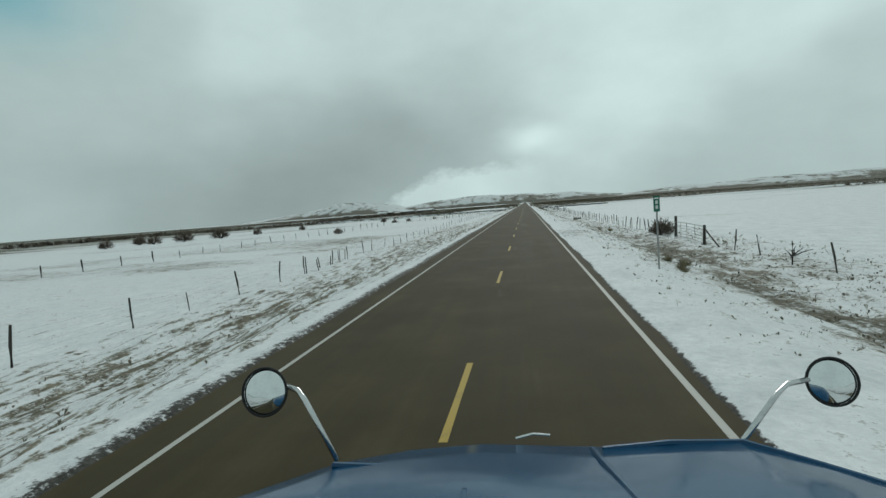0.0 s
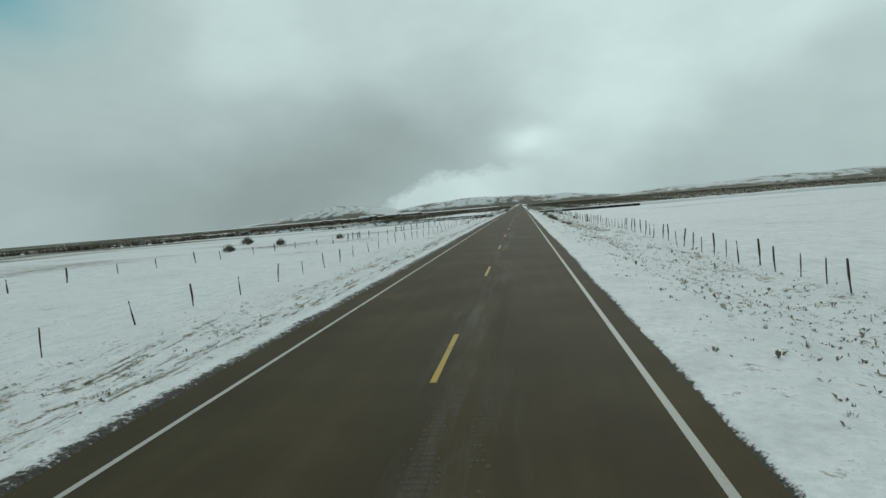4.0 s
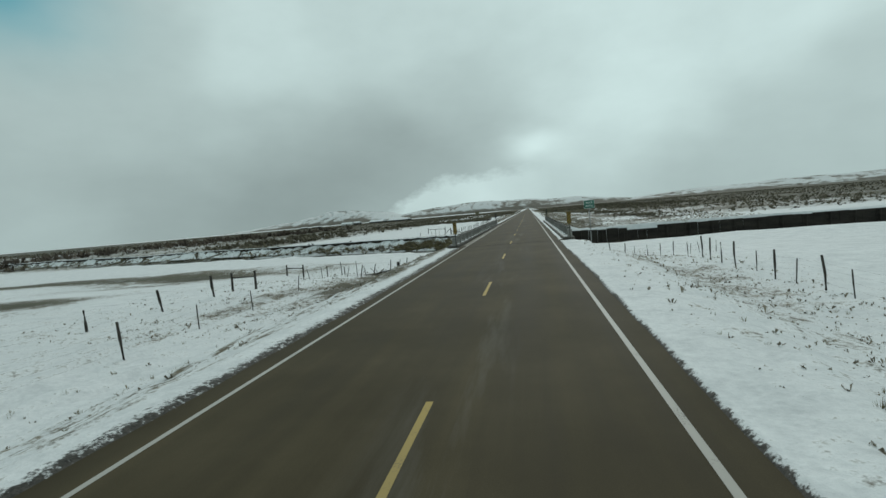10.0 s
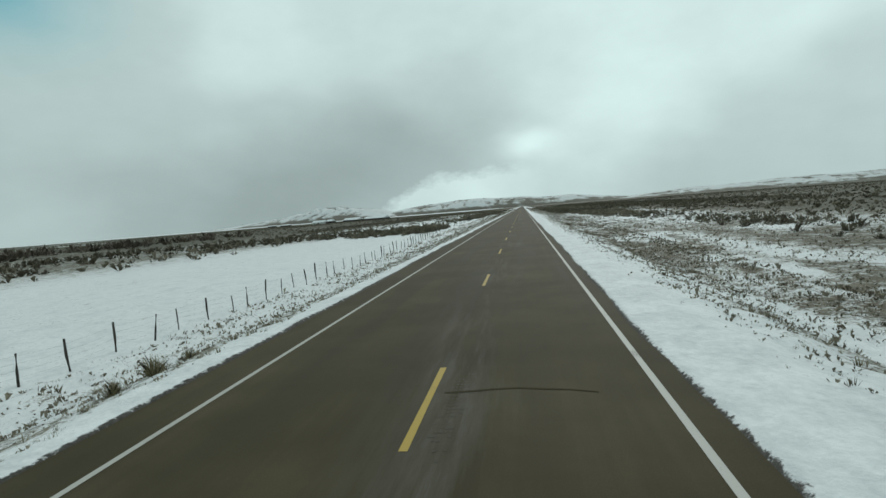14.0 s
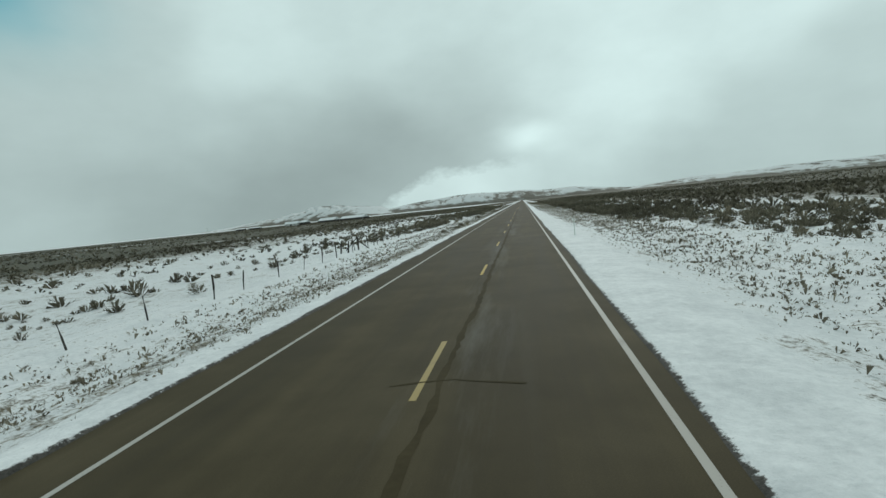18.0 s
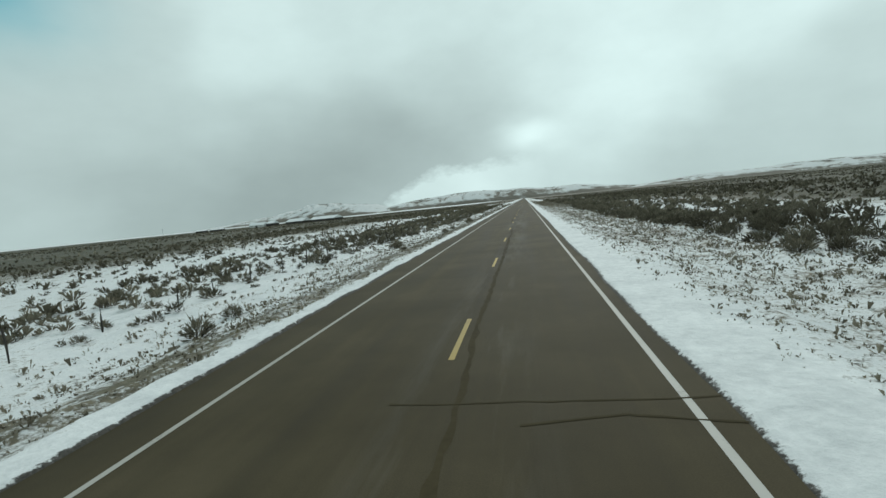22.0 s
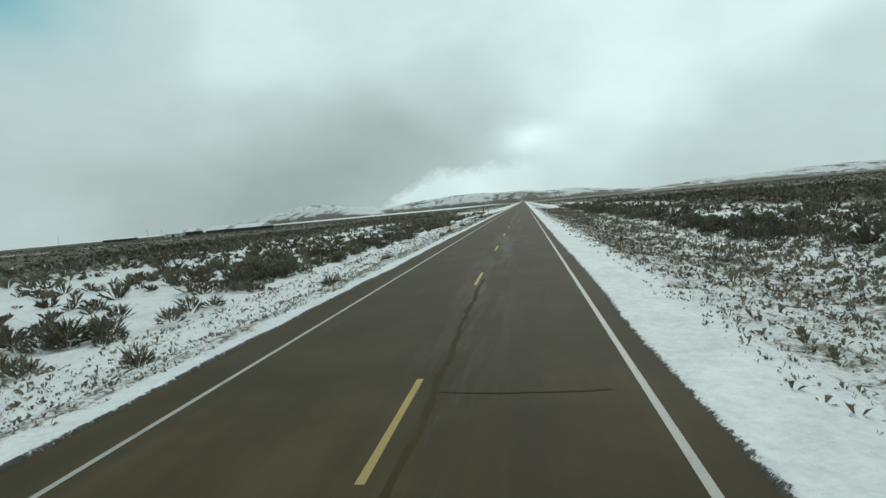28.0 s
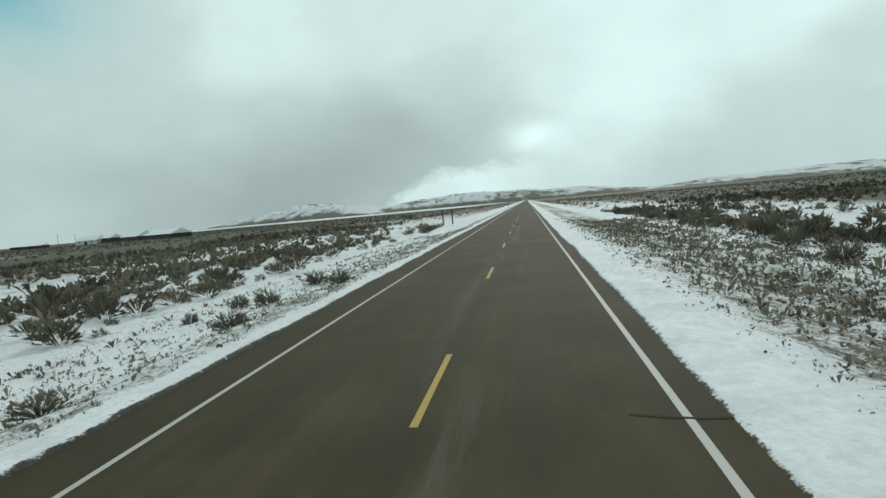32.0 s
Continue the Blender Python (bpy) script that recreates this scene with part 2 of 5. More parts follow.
def asphalt_material():
    m, nt, bsdf = material("worn_asphalt", 0.8, 0, 0.12)
    v = coords(nt)
    xyz = node(nt, "ShaderNodeSeparateXYZ", {0: v})
    long = coords(nt, (1.0, 0.045, 1.0))
    streak = noisef(nt, long, 1.1, 5, 0.6)
    grit = noisef(nt, v, 55, 3, 0.7)
    blot = noisef(nt, v, 0.35, 5, 0.6)
    f = op(nt, "ADD", op(nt, "ADD", op(nt, "MULTIPLY", streak, 0.4), op(nt, "MULTIPLY", blot, 0.35)), op(nt, "MULTIPLY", grit, 0.25))
    col = ramp(nt, f, [(0.34, (0.0330, 0.0265, 0.0140)), (0.5, (0.0572, 0.0460, 0.0250)), (0.66, (0.096, 0.078, 0.046))])
    # dark sealed strips and oil along the joint of the two lanes
    oil = op(nt, "SUBTRACT", 1.0, op(nt, "MULTIPLY", op(nt, "ABSOLUTE", op(nt, "ADD", xyz.outputs[0], op(nt, "MULTIPLY", op(nt, "SUBTRACT", noisef(nt, coords(nt, (0.0, 0.3, 0.0)), 1.0, 3), 0.5), 0.5))), 4.5), True)
    worn = op(nt, "MULTIPLY", op(nt, "SUBTRACT", noisef(nt, coords(nt, (0.8, 0.04, 1.0)), 1.0, 5, 0.65), 0.47), 5.0, True)
    col = mixc(nt, op(nt, "MULTIPLY", op(nt, "MULTIPLY", oil, worn), 0.55), col, (0.030, 0.024, 0.016))
    # pale dried salt along the middle of the road, in broken drifts
    ax = op(nt, "ABSOLUTE", op(nt, "SUBTRACT", xyz.outputs[0], 0.45))
    band = op(nt, "SUBTRACT", 1.0, op(nt, "MULTIPLY", ax, 0.75), True)
    drift = noisef(nt, coords(nt, (1.1, 0.10, 1.0)), 0.9, 6, 0.68)
    patch = noisef(nt, coords(nt, (0.35, 0.012, 1.0)), 1.0, 2, 0.5)
    salt = op(nt, "MULTIPLY", op(nt, "SUBTRACT", op(nt, "ADD", op(nt, "MULTIPLY", drift, 0.75), op(nt, "MULTIPLY", patch, 0.45)), 0.615), 5.0, True)
    col = mixc(nt, op(nt, "MULTIPLY", op(nt, "MULTIPLY", salt, band), 0.62), col, (0.19, 0.183, 0.17))
    nt.links.new(col, bsdf.inputs["Base Color"])
    rough = op(nt, "ADD", op(nt, "MULTIPLY", streak, 0.25), 0.62)
    nt.links.new(rough, bsdf.inputs["Roughness"])
    bump(nt, bsdf, grit, 0.5, 0.004)
    return m


def paint_material(name, colour, wear):
    m, nt, bsdf = material(name, 0.6, 0, 0.4)
    v = coords(nt)
    f = op(nt, "ADD", op(nt, "MULTIPLY", noisef(nt, v, 1.3, 4), 0.5), op(nt, "MULTIPLY", noisef(nt, v, 30, 4, 0.7), 0.5))
    w = op(nt, "MULTIPLY", op(nt, "SUBTRACT", f, wear), 7.0, True)
    # whole stretches are dulled by dried salt
    dull = op(nt, "MULTIPLY", op(nt, "SUBTRACT", noisef(nt, v, 0.035, 2), 0.5), 5.0, True)
    colour = mixc(nt, op(nt, "MULTIPLY", dull, 0.55), colour, (0.20, 0.185, 0.145))
    nt.links.new(mixc(nt, w, colour, (0.07, 0.064, 0.054)), bsdf.inputs["Base Color"])
    bump(nt, bsdf, noisef(nt, v, 55, 3, 0.7), 0.3, 0.004)
    return m


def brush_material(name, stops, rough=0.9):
    """Colour by the plant's own tone and by height: the bushes' tone has shade painted in towards the root."""
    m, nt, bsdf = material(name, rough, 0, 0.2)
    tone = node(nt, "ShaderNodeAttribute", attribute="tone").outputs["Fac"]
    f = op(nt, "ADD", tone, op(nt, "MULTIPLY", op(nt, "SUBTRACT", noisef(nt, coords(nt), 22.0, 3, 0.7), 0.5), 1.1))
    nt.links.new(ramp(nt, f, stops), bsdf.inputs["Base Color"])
    bump(nt, bsdf, noisef(nt, coords(nt), 16.0, 4, 0.7), 0.9, 0.06)
    return m


SNOW_GROUND = ground_material()
ASPHALT = asphalt_material()
WHITE_PAINT = paint_material("white_road_paint", (0.44, 0.43, 0.40), 0.57)
YELLOW_PAINT = paint_material("yellow_road_paint", (0.40, 0.27, 0.035), 0.55)
TAR = two_tone("crack_sealing_tar", (0.028, 0.021, 0.015), (0.045, 0.035, 0.025), 2, 30, 0.85, spec=0.08)
CONCRETE = two_tone("weathered_concrete", (0.16, 0.158, 0.148), (0.33, 0.328, 0.31), 0.9, 14, 0.9, dist=0.01)
STAINED_CONCRETE = two_tone("stained_concrete", (0.022, 0.021, 0.019), (0.11, 0.105, 0.095), 2.5, 16, 0.9)
DARK_CONCRETE = two_tone("damp_concrete", (0.050, 0.048, 0.041), (0.135, 0.128, 0.112), 0.8, 12, 0.85)
GREY_WOOD = two_tone("weathered_wood", (0.022, 0.020, 0.017), (0.075, 0.067, 0.057), 2.0, 25, 0.95, stretch=(1, 1, 0.15))
DARK_WOOD = two_tone("tarred_timber", (0.018, 0.016, 0.014), (0.055, 0.048, 0.040), 1.5, 18, 0.9, stretch=(0.25, 1, 1))
STEEL = two_tone("galvanised_steel", (0.22, 0.225, 0.225), (0.38, 0.385, 0.38), 3, 25, 0.55, 0.6)
RUST_WIRE = two_tone("rusty_wire", (0.05, 0.045, 0.04), (0.13, 0.12, 0.11), 5, 60, 0.7, 0.4)
SNOW = two_tone("packed_snow", (0.70, 0.735, 0.755), (0.86, 0.88, 0.89), 1.2, 9, 0.7, bumped=0.5, dist=0.04)
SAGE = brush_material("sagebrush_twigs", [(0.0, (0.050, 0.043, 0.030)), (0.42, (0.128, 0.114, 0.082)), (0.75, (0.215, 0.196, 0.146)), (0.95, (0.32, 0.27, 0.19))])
GRASS = brush_material("dead_grass_blades", [(0.1, (0.10, 0.085, 0.05)), (0.5, (0.20, 0.175, 0.10)), (0.9, (0.33, 0.29, 0.18))])
WEED = brush_material("dry_weed_stalks", [(0.1, (0.105, 0.090, 0.066)), (0.5, (0.215, 0.188, 0.14)), (0.9, (0.36, 0.32, 0.245))])
WILLOW = brush_material("bare_willow_twigs", [(0.1, (0.050, 0.041, 0.034)), (0.6, (0.125, 0.102, 0.083)), (0.95, (0.20, 0.165, 0.13))])


def water_material():
    m, nt, bsdf = material("muddy_river_water", 0.22, 0, 0.16)
    bsdf.inputs["Base Color"].default_value = (0.050, 0.047, 0.036, 1)
    v = coords(nt, (1.0, 2.2, 1.0))
    bump(nt, bsdf, noisef(nt, v, 1.8, 4, 0.6), 0.7, 0.08)
    return m


WATER = water_material()


# ---------------------------------------------------------------- mesh helpers
def thing(name, label, category, group="", kind="", at=(0, 0, 0)):
    ob = new(name)
    ob.location = at
    return tagged(ob, label, category, group, kind)


def part(name, bm, mat, parent=None, label="", smooth=False):
    me = bpy.data.meshes.new(name)
    bm.to_mesh(me)
    bm.free()
    me.materials.append(mat)
    if smooth:
        for p in me.polygons:
            p.use_smooth = True
    ob = new(name, me)
    ob.parent = parent
    if label:
        tagged(ob, label)
    return ob


def again(ob, m, parent):
    """A further piece like ob, on the same mesh."""
    o = new(ob.name.split(".")[0], ob.data)
    o.parent = parent
    o.matrix_basis = m
    return o


def box(bm, x0, x1, y0, y1, z0, z1, bevel=0.0):
    b = bmesh.new()
    bmesh.ops.create_cube(b, size=1.0)
    for v in b.verts:
        v.co = ((x0 + x1) / 2 + v.co.x * (x1 - x0), (y0 + y1) / 2 + v.co.y * (y1 - y0), (z0 + z1) / 2 + v.co.z * (z1 - z0))
    if bevel:
        bmesh.ops.bevel(b, geom=b.edges[:], offset=bevel, segments=1, affect="EDGES")
    me = bpy.data.meshes.new("tmp")
    b.to_mesh(me)
    b.free()
    bm.from_mesh(me)
    bpy.data.meshes.remove(me)
    return bm


def tube(bm, pts, radii, sides=8, caps=True):
    """A round bar along points."""
    pts = [Vector(p) for p in pts]
    if not hasattr(radii, "__len__"):
        radii = [radii] * len(pts)
    rings = []
    for i, p in enumerate(pts):
        d = (pts[min(i + 1, len(pts) - 1)] - pts[max(i - 1, 0)]).normalized()
        q = d.to_track_quat("Z", "Y")
        rings.append([bm.verts.new(p + q @ Vector((math.cos(a) * radii[i], math.sin(a) * radii[i], 0)))
                      for a in (k * 2 * math.pi / sides for k in range(sides))])
    for r0, r1 in zip(rings, rings[1:]):
        for k in range(sides):
            bm.faces.new((r0[k], r0[(k + 1) % sides], r1[(k + 1) % sides], r1[k]))
    if caps:
        bm.faces.new(rings[0][::-1])
        bm.faces.new(rings[-1])
    return bm


def raw_mesh(name, verts, faces, mat, attrs=None, smooth=False):
    """One mesh from numpy arrays: verts (n, 3), faces (m, k)."""
    me = bpy.data.meshes.new(name)
    k = faces.shape[1]
    me.vertices.add(len(verts))
    me.vertices.foreach_set("co", verts.astype(np.float32).ravel())
    me.loops.add(faces.size)
    me.loops.foreach_set("vertex_index", faces.astype(np.int32).ravel())
    me.polygons.add(len(faces))
    me.polygons.foreach_set("loop_start", np.arange(0, faces.size, k, dtype=np.int32))
    me.polygons.foreach_set("use_smooth", np.full(len(faces), smooth))
    me.update(calc_edges=True)
    for key, val in (attrs or {}).items():
        me.attributes.new(key, "FLOAT", "POINT").data.foreach_set("value", val.astype(np.float32))
    me.materials.append(mat)
    return new(name, me)


# ---------------------------------------------------------------- ground
RNG = np.random.default_rng(7)
LATTICE = RNG.random((256, 256))


def vnoise(x, y):
    """Smooth value noise, 0 to 1, with cells one unit wide."""
    xi, yi = np.floor(x).astype(int), np.floor(y).astype(int)
    u, w = x - xi, y - yi
    u, w = u * u * (3 - 2 * u), w * w * (3 - 2 * w)
    g = lambda a, b: LATTICE[a % 256, b % 256]
    return (g(xi, yi) * (1 - u) + g(xi + 1, yi) * u) * (1 - w) + (g(xi, yi + 1) * (1 - u) + g(xi + 1, yi + 1) * u) * w


def fbm(x, y, octaves=3):
    s, a, f = 0.0, 0.5, 1.0
    for k in range(octaves):
        s = s + a * vnoise(x * f + 17.3 * k, y * f + 9.1 * k)
        a, f = a / 2, f * 2.1
    return s / (1 - 0.5 ** octaves)


def step(a, b, x):
    t = np.clip((x - a) / (b - a), 0, 1)
    return t * t * (3 - 2 * t)


BRIDGE_Y0, BRIDGE_Y1 = 310.0, 364.5
WATER_Z = -3.3


def river_y(x):
    return 347.0 - 0.36 * np.minimum(x, 6.0) + 0.02 * np.maximum(x - 6.0, 0)


def scarp_offset(x):
    """How far the cut bank stands back from the middle of the river."""
    return np.interp(-x, [5, 12, 20, 30, 45], [15.0, 13.7, 11.0, 9.7, 8.8])


def road_edge(x, y):
    """Where the asphalt meets the snow, on either side."""
    right = np.interp(y, [0, 60, 130, 320, 370, 560, 760, 900], [3.47, 3.48, 3.66, 3.68, 3.58, 3.52, 3.64, 3.62])
    return np.where(x < 0, np.interp(y, [270, 290, 312, 330], [4.2, 3.85, 3.85, 4.5]), right) + (fbm(y * 0.12, x * 0 + 3.3 * np.sign(x), 2) - 0.5) * 0.20 + (vnoise(y * 0.5, x * 0 + 5.1 * np.sign(x)) - 0.5) * 0.07


def ground_z(x, y):
    a = np.abs(x)
    edge = road_edge(x, y)
    field = np.where(y < 330, -1.25, -1.25 + 0.45 * step(400, 520, y)) + (fbm(x * 0.03, y * 0.03) - 0.5) * 0.7
    field = field + step(60, 400, a) * (fbm(x * 0.006, y * 0.006) - 0.5) * 2.0
    bank = step(4.6, 10.0, a)
    lip = 0.05 + (fbm(x * 1.1, y * 0.9) - 0.5) * 0.10
    lumps = (fbm(x * 1.2, y * 1.0, 3) - 0.5) * 0.30 + (vnoise(x * 2.3 + 40, y * 1.5) - 0.5) * 0.12 + (fbm(x * 1.6 + 9, y * 0.09, 3) - 0.5) * np.where((x < 0) & (y < 310), 0.34, 0.16)
    z = lip * (1 - bank) + field * bank + lumps * step(4.5, 6.0, a) * (1 - 0.6 * step(16, 30, a))
    z = np.where(a < edge, -0.08, np.where(a < edge + 0.1, -0.08 + (z + 0.08) * (a - edge) / 0.1, z))
    # flood plain and river channel
    ry = river_y(x)
    near = step(309.0, 311.0, y) * (1 - step(362.5, 364.5, y))
    plain = -2.4 + (fbm(x * 0.15, y * 0.15) - 0.5) * 0.7
    open_near = np.where(a < 6, step(309.6, 310.4, y), step(300, 322, y)) * (1 - step(ry + 4, ry + 5, y))
    z = z * (1 - open_near) + plain * open_near
    under = (a < 6) & (y > 310.2) & (y < 364.2)
    z = np.where(under & (y > ry), -2.6, z)
    chan = step(ry - 8.0, ry - 4.6, y) * (1 - step(ry + np.where(x > 5, 5.6, 5.0), ry + np.where(x > 5, 6.4, 6.6), y))
    chan = chan * (1 - step(52, 57, x))
    z = z * (1 - chan) - 4.2 * chan
    # left of the bridge a slope of slumped earth climbs from the water to the foot of a cut bank
    off = scarp_offset(x)
    slope = -3.25 + 1.2 * (y - ry - 5.6) / (off - 5.6) + (fbm(x * 0.7, y * 0.7) - 0.5) * 0.9
    z = np.where((x < -5.2) & (x > -260) & (y > ry + 5.6) & (y < ry + off), np.minimum(slope, -1.3), z)
    return z


def cover_at(x, y):
    """How much bare ground and brush shows through the snow."""
    a = np.abs(x)
    verge = step(4.8, 6.5, a) * (1 - step(10.5, 14.0, a))
    c = np.where(x < 0, 0.15, 0.10) + 0.16 * verge * step(0.35, 0.75, fbm(x * 0.25, y * 0.07)) - 0.12 * (1 - step(4.6, 6.0, a)) * (y > 366)
    # specks of gravel and stubble on both banks before the bridge, weedy strips after it
    c = c + (y < 312) * (1 - step(13, 17, a)) * np.where(x < 0, 0.27 * step(4.6, 5.2, a) * (1 - 0.6 * step(100, 150, y) * step(6.6, 8.0, a)), 0.15 * step(3.9, 4.6, a))
    c = c + 0.27 * (x < 0) * (y > 366) * step(5.2, 5.8, a) * (1 - step(7.2, 8.4, a) * (1 - 0.3 * (y < 520)))
    c = c + (0.12 - 0.09 * step(700, 750, y) * step(0.40, 0.6, fbm(x * 0.5, y * 0.07))) * (x < 0) * (y > 545) * step(5.2, 5.8, a) * (1 - step(7.2, 8.8, a)) + 0.10 * (x < 0) * (y > 366) * (y < 545) * step(5.4, 6, a) * (1 - step(9, 11.5, a))
    c = c + (0.26 + 0.10 * step(740, 790, y)) * (x > 0) * (y > 450) * (1 - 0.8 * (y > 496) * (y < 535)) * step(4.9, 5.9, a) * (1 - step(10, 13, a))
    # brown streaks along the bank, and a weedy strip below the fence, before the bridge
    c = c + 0.14 * (x < 0) * (y < 240) * step(5.0, 6.0, a) * (1 - step(12, 15, a)) * step(0.52, 0.68, fbm(x * 1.3, y * 0.035, 3))
    c = c + 0.30 * (x > 0) * (y < 300) * np.exp(-((x - 9.6) / 2.3) ** 2) * step(0.36, 0.62, fbm(x * 0.3, y * 0.05, 3))
    c = c + 0.09 * np.interp(y, [366, 450, 540], [0.0, 0.2, 1.0]) * (x > 0) * (y > 366) * step(5.0, 6.2, a) * (1 - step(10, 13, a))
    c = c + np.where((x < 0) & (y < 330), 0.5 * step(110, 240, -x + 0.15 * y), 0) + np.where((x > 0) & (y < 330), 0.55 * step(110, 190, x + 0.25 * (y - 100) - 25), 0)
    sage_l = step(462, 480, y) * step(13, 17, -x) + step(366, 380, y) * step(45, 60, -x + 0.2 * (y - 380))
    sage_r = step(362, 375, y) * step(9, 15, x)
    c = c + np.where(x < 0, (0.17 + 0.30 * step(30, 60, a)) * np.clip(sage_l, 0, 1), (0.18 + 0.42 * step(26, 42, a)) * sage_r) * (0.45 + 1.1 * fbm(x * 0.06, y * 0.045))
    c = c + 0.05 * (x > 0) * step(540, 600, y) * step(11, 14, x) * (1 - step(700, 760, y) * (1 - step(28, 34, x)))
    streaks = step(np.where(x < 0, 0.30, 0.22), np.where(x < 0, 0.58, 0.44), fbm(x * 0.012, y * 0.02, 4))
    c = c + 0.14 * (x < -13) * (x > -110) * (y < 300) * step(0.42, 0.6, fbm(x * 0.1, y * 0.05, 3)) - 0.10 * verge * (x < 0) * step(700, 750, y)
    # brown weedy rows on the right bank after the first straight
    c = c + 0.20 * np.exp(-((y - 474) / 20) ** 2) * step(6.5, 8, x) * (1 - step(16, 20, x)) * step(0.35, 0.6, fbm(x * 0.8, y * 0.06))
    c = c + 0.30 * step(7.5, 9.5, x) * (1 - step(15, 19, x)) * (1 - step(36, 44, y)) * step(0.30, 0.55, fbm(x * 0.5, y * 0.35, 3)) + 0.24 * (x < -4.8) * (x > -15) * (y > 292) * (y < 318) * step(0.30, 0.55, fbm(x * 0.5, y * 0.4, 3))
    pasture = (y < 335) * step(16, 26, a) * step(0.50, 0.72, fbm(x * 0.045, y * 0.06, 4))
    c = c + 0.34 * pasture + 0.40 * (x < 0) * step(24, 40, -x) * step(262, 285, y) * (y < 335) * step(0.42, 0.6, fbm(x * 0.03, y * 0.09, 4))
    c = c + 0.8 * step(np.where(x < 0, 35, 28), np.where(x < 0, 110, 60), a) * streaks * np.where(x < 0, step(470, 560, y), step(380, 470, y))
    c = c + 0.54 * step(6.0, 8, x) * (1 - step(24, 38, x)) * step(351, 353, y) * (1 - step(430, 470, y)) * step(0.35, 0.62, fbm(x * 0.3, y * 0.10))
    # flood plain left of the bridge: stubble and straw, and the brushy slope below the cut bank
    c = c + 0.24 * (x < -5) * (y > 300) * (y < 330) * step(0.35, 0.65, fbm(x * 0.12, y * 0.2)) + 0.42 * step(16, 22, -x) * np.exp(-((y - 323 + 0.12 * x) / 5) ** 2)
    c = c + 0.24 * (x < 0) * step(4.6, 5.4, a) * (1 - step(9.5, 13.5, a)) * step(285, 298, y) * (y < 314) * step(0.28, 0.55, fbm(x * 0.6, y * 0.3))
    ry = river_y(x)
    c = c + 0.32 * (x < -5) * (y > ry + 6) * (y < ry + scarp_offset(x) + 5 * step(-30, -20, x))
    c = c + 0.6 * step(900, 1200, y) * step(14, 18, a)
    # open snowfields beyond the brush, at the foot of the hills
    c = np.where(x < 0, c * (1 - 0.92 * step(1700, 1800, y - 0.12 * x) * step(60, 140, -x)), c)
    return np.clip(c, 0, 1)


def build_ground():
    side = np.concatenate([[0, 1.5, 3.0], np.arange(3.3, 5.2, 0.1), np.arange(5.3, 15, 0.25), 15 * 1.1 ** np.arange(0, 62)])
    side = side[side < 4700]
    xs = np.concatenate([-side[:0:-1], side])
    ahead = np.concatenate([np.arange(-40, 940, 0.85), 940 + 4 * 1.08 ** np.arange(0, 90)])
    ahead = ahead[ahead < 4800]
    ys = np.concatenate([-40 - 6 * 1.25 ** np.arange(26, -1, -1), ahead])
    gx, gy = np.meshgrid(xs, ys)
    x, y = gx.ravel(), gy.ravel()
    # the columns beside the road bend along its edge
    rim = np.where(x < 0, 4.15, 3.65)
    x = x + np.sign(x) * (road_edge(x, y) - rim) * np.clip(1 - np.abs(np.abs(x) - rim) / 0.6, 0, 1)
    z = ground_z(x, y)
    nx, ny = len(xs), len(ys)
    i = (np.arange(ny - 1)[:, None] * nx + np.arange(nx - 1)[None, :]).ravel()
    faces = np.stack([i, i + 1, i + nx + 1, i + nx], 1)
    a = np.abs(x)
    gap = a - road_edge(x, y)
    gravel = (1 - step(0.02, np.where(x < 0, np.where(y < 330, 0.75, 0.28), 0.24), gap)) * np.where((x < 0) & (y < 330), 0.8, 1.0)
    streak = (y < 309) * step(4.7, 5.4, a) * (1 - step(np.interp(y, [90, 150], [13, 6.6]), np.interp(y, [90, 150], [26, 9.0]), a)) * np.where(x < 0, 1.15, 0.4) + 0.30 * (x < 0) * (y > 366) * (1 - step(700, 750, y)) * step(5.2, 6, a) * (1 - step(11, 14, a))
    ground = raw_mesh("ground", np.stack([x, y, z], 1), faces, SNOW_GROUND, {"cover": cover_at(x, y), "gravel": gravel, "streak": streak}, True)
    return tagged(ground, "snow-dusted grassland with bare brown earth showing through", "ground", kind="structure")


build_ground()
xs = np.concatenate([np.linspace(-400, -60, 12), np.linspace(-50, 60, 40), np.linspace(80, 400, 12)])
near_side = np.stack([xs, river_y(xs) - 9, np.full(len(xs), WATER_Z)], 1)
far_side = np.stack([xs, river_y(xs) + 7.5, np.full(len(xs), WATER_Z)], 1)
i = np.arange(len(xs) - 1)
river = raw_mesh("water", np.concatenate([near_side, far_side]), np.stack([i, i + 1, i + 1 + len(xs), i + len(xs)], 1), WATER)
tagged(river, "muddy brown river water flowing under the bridge", "river", kind="structure")

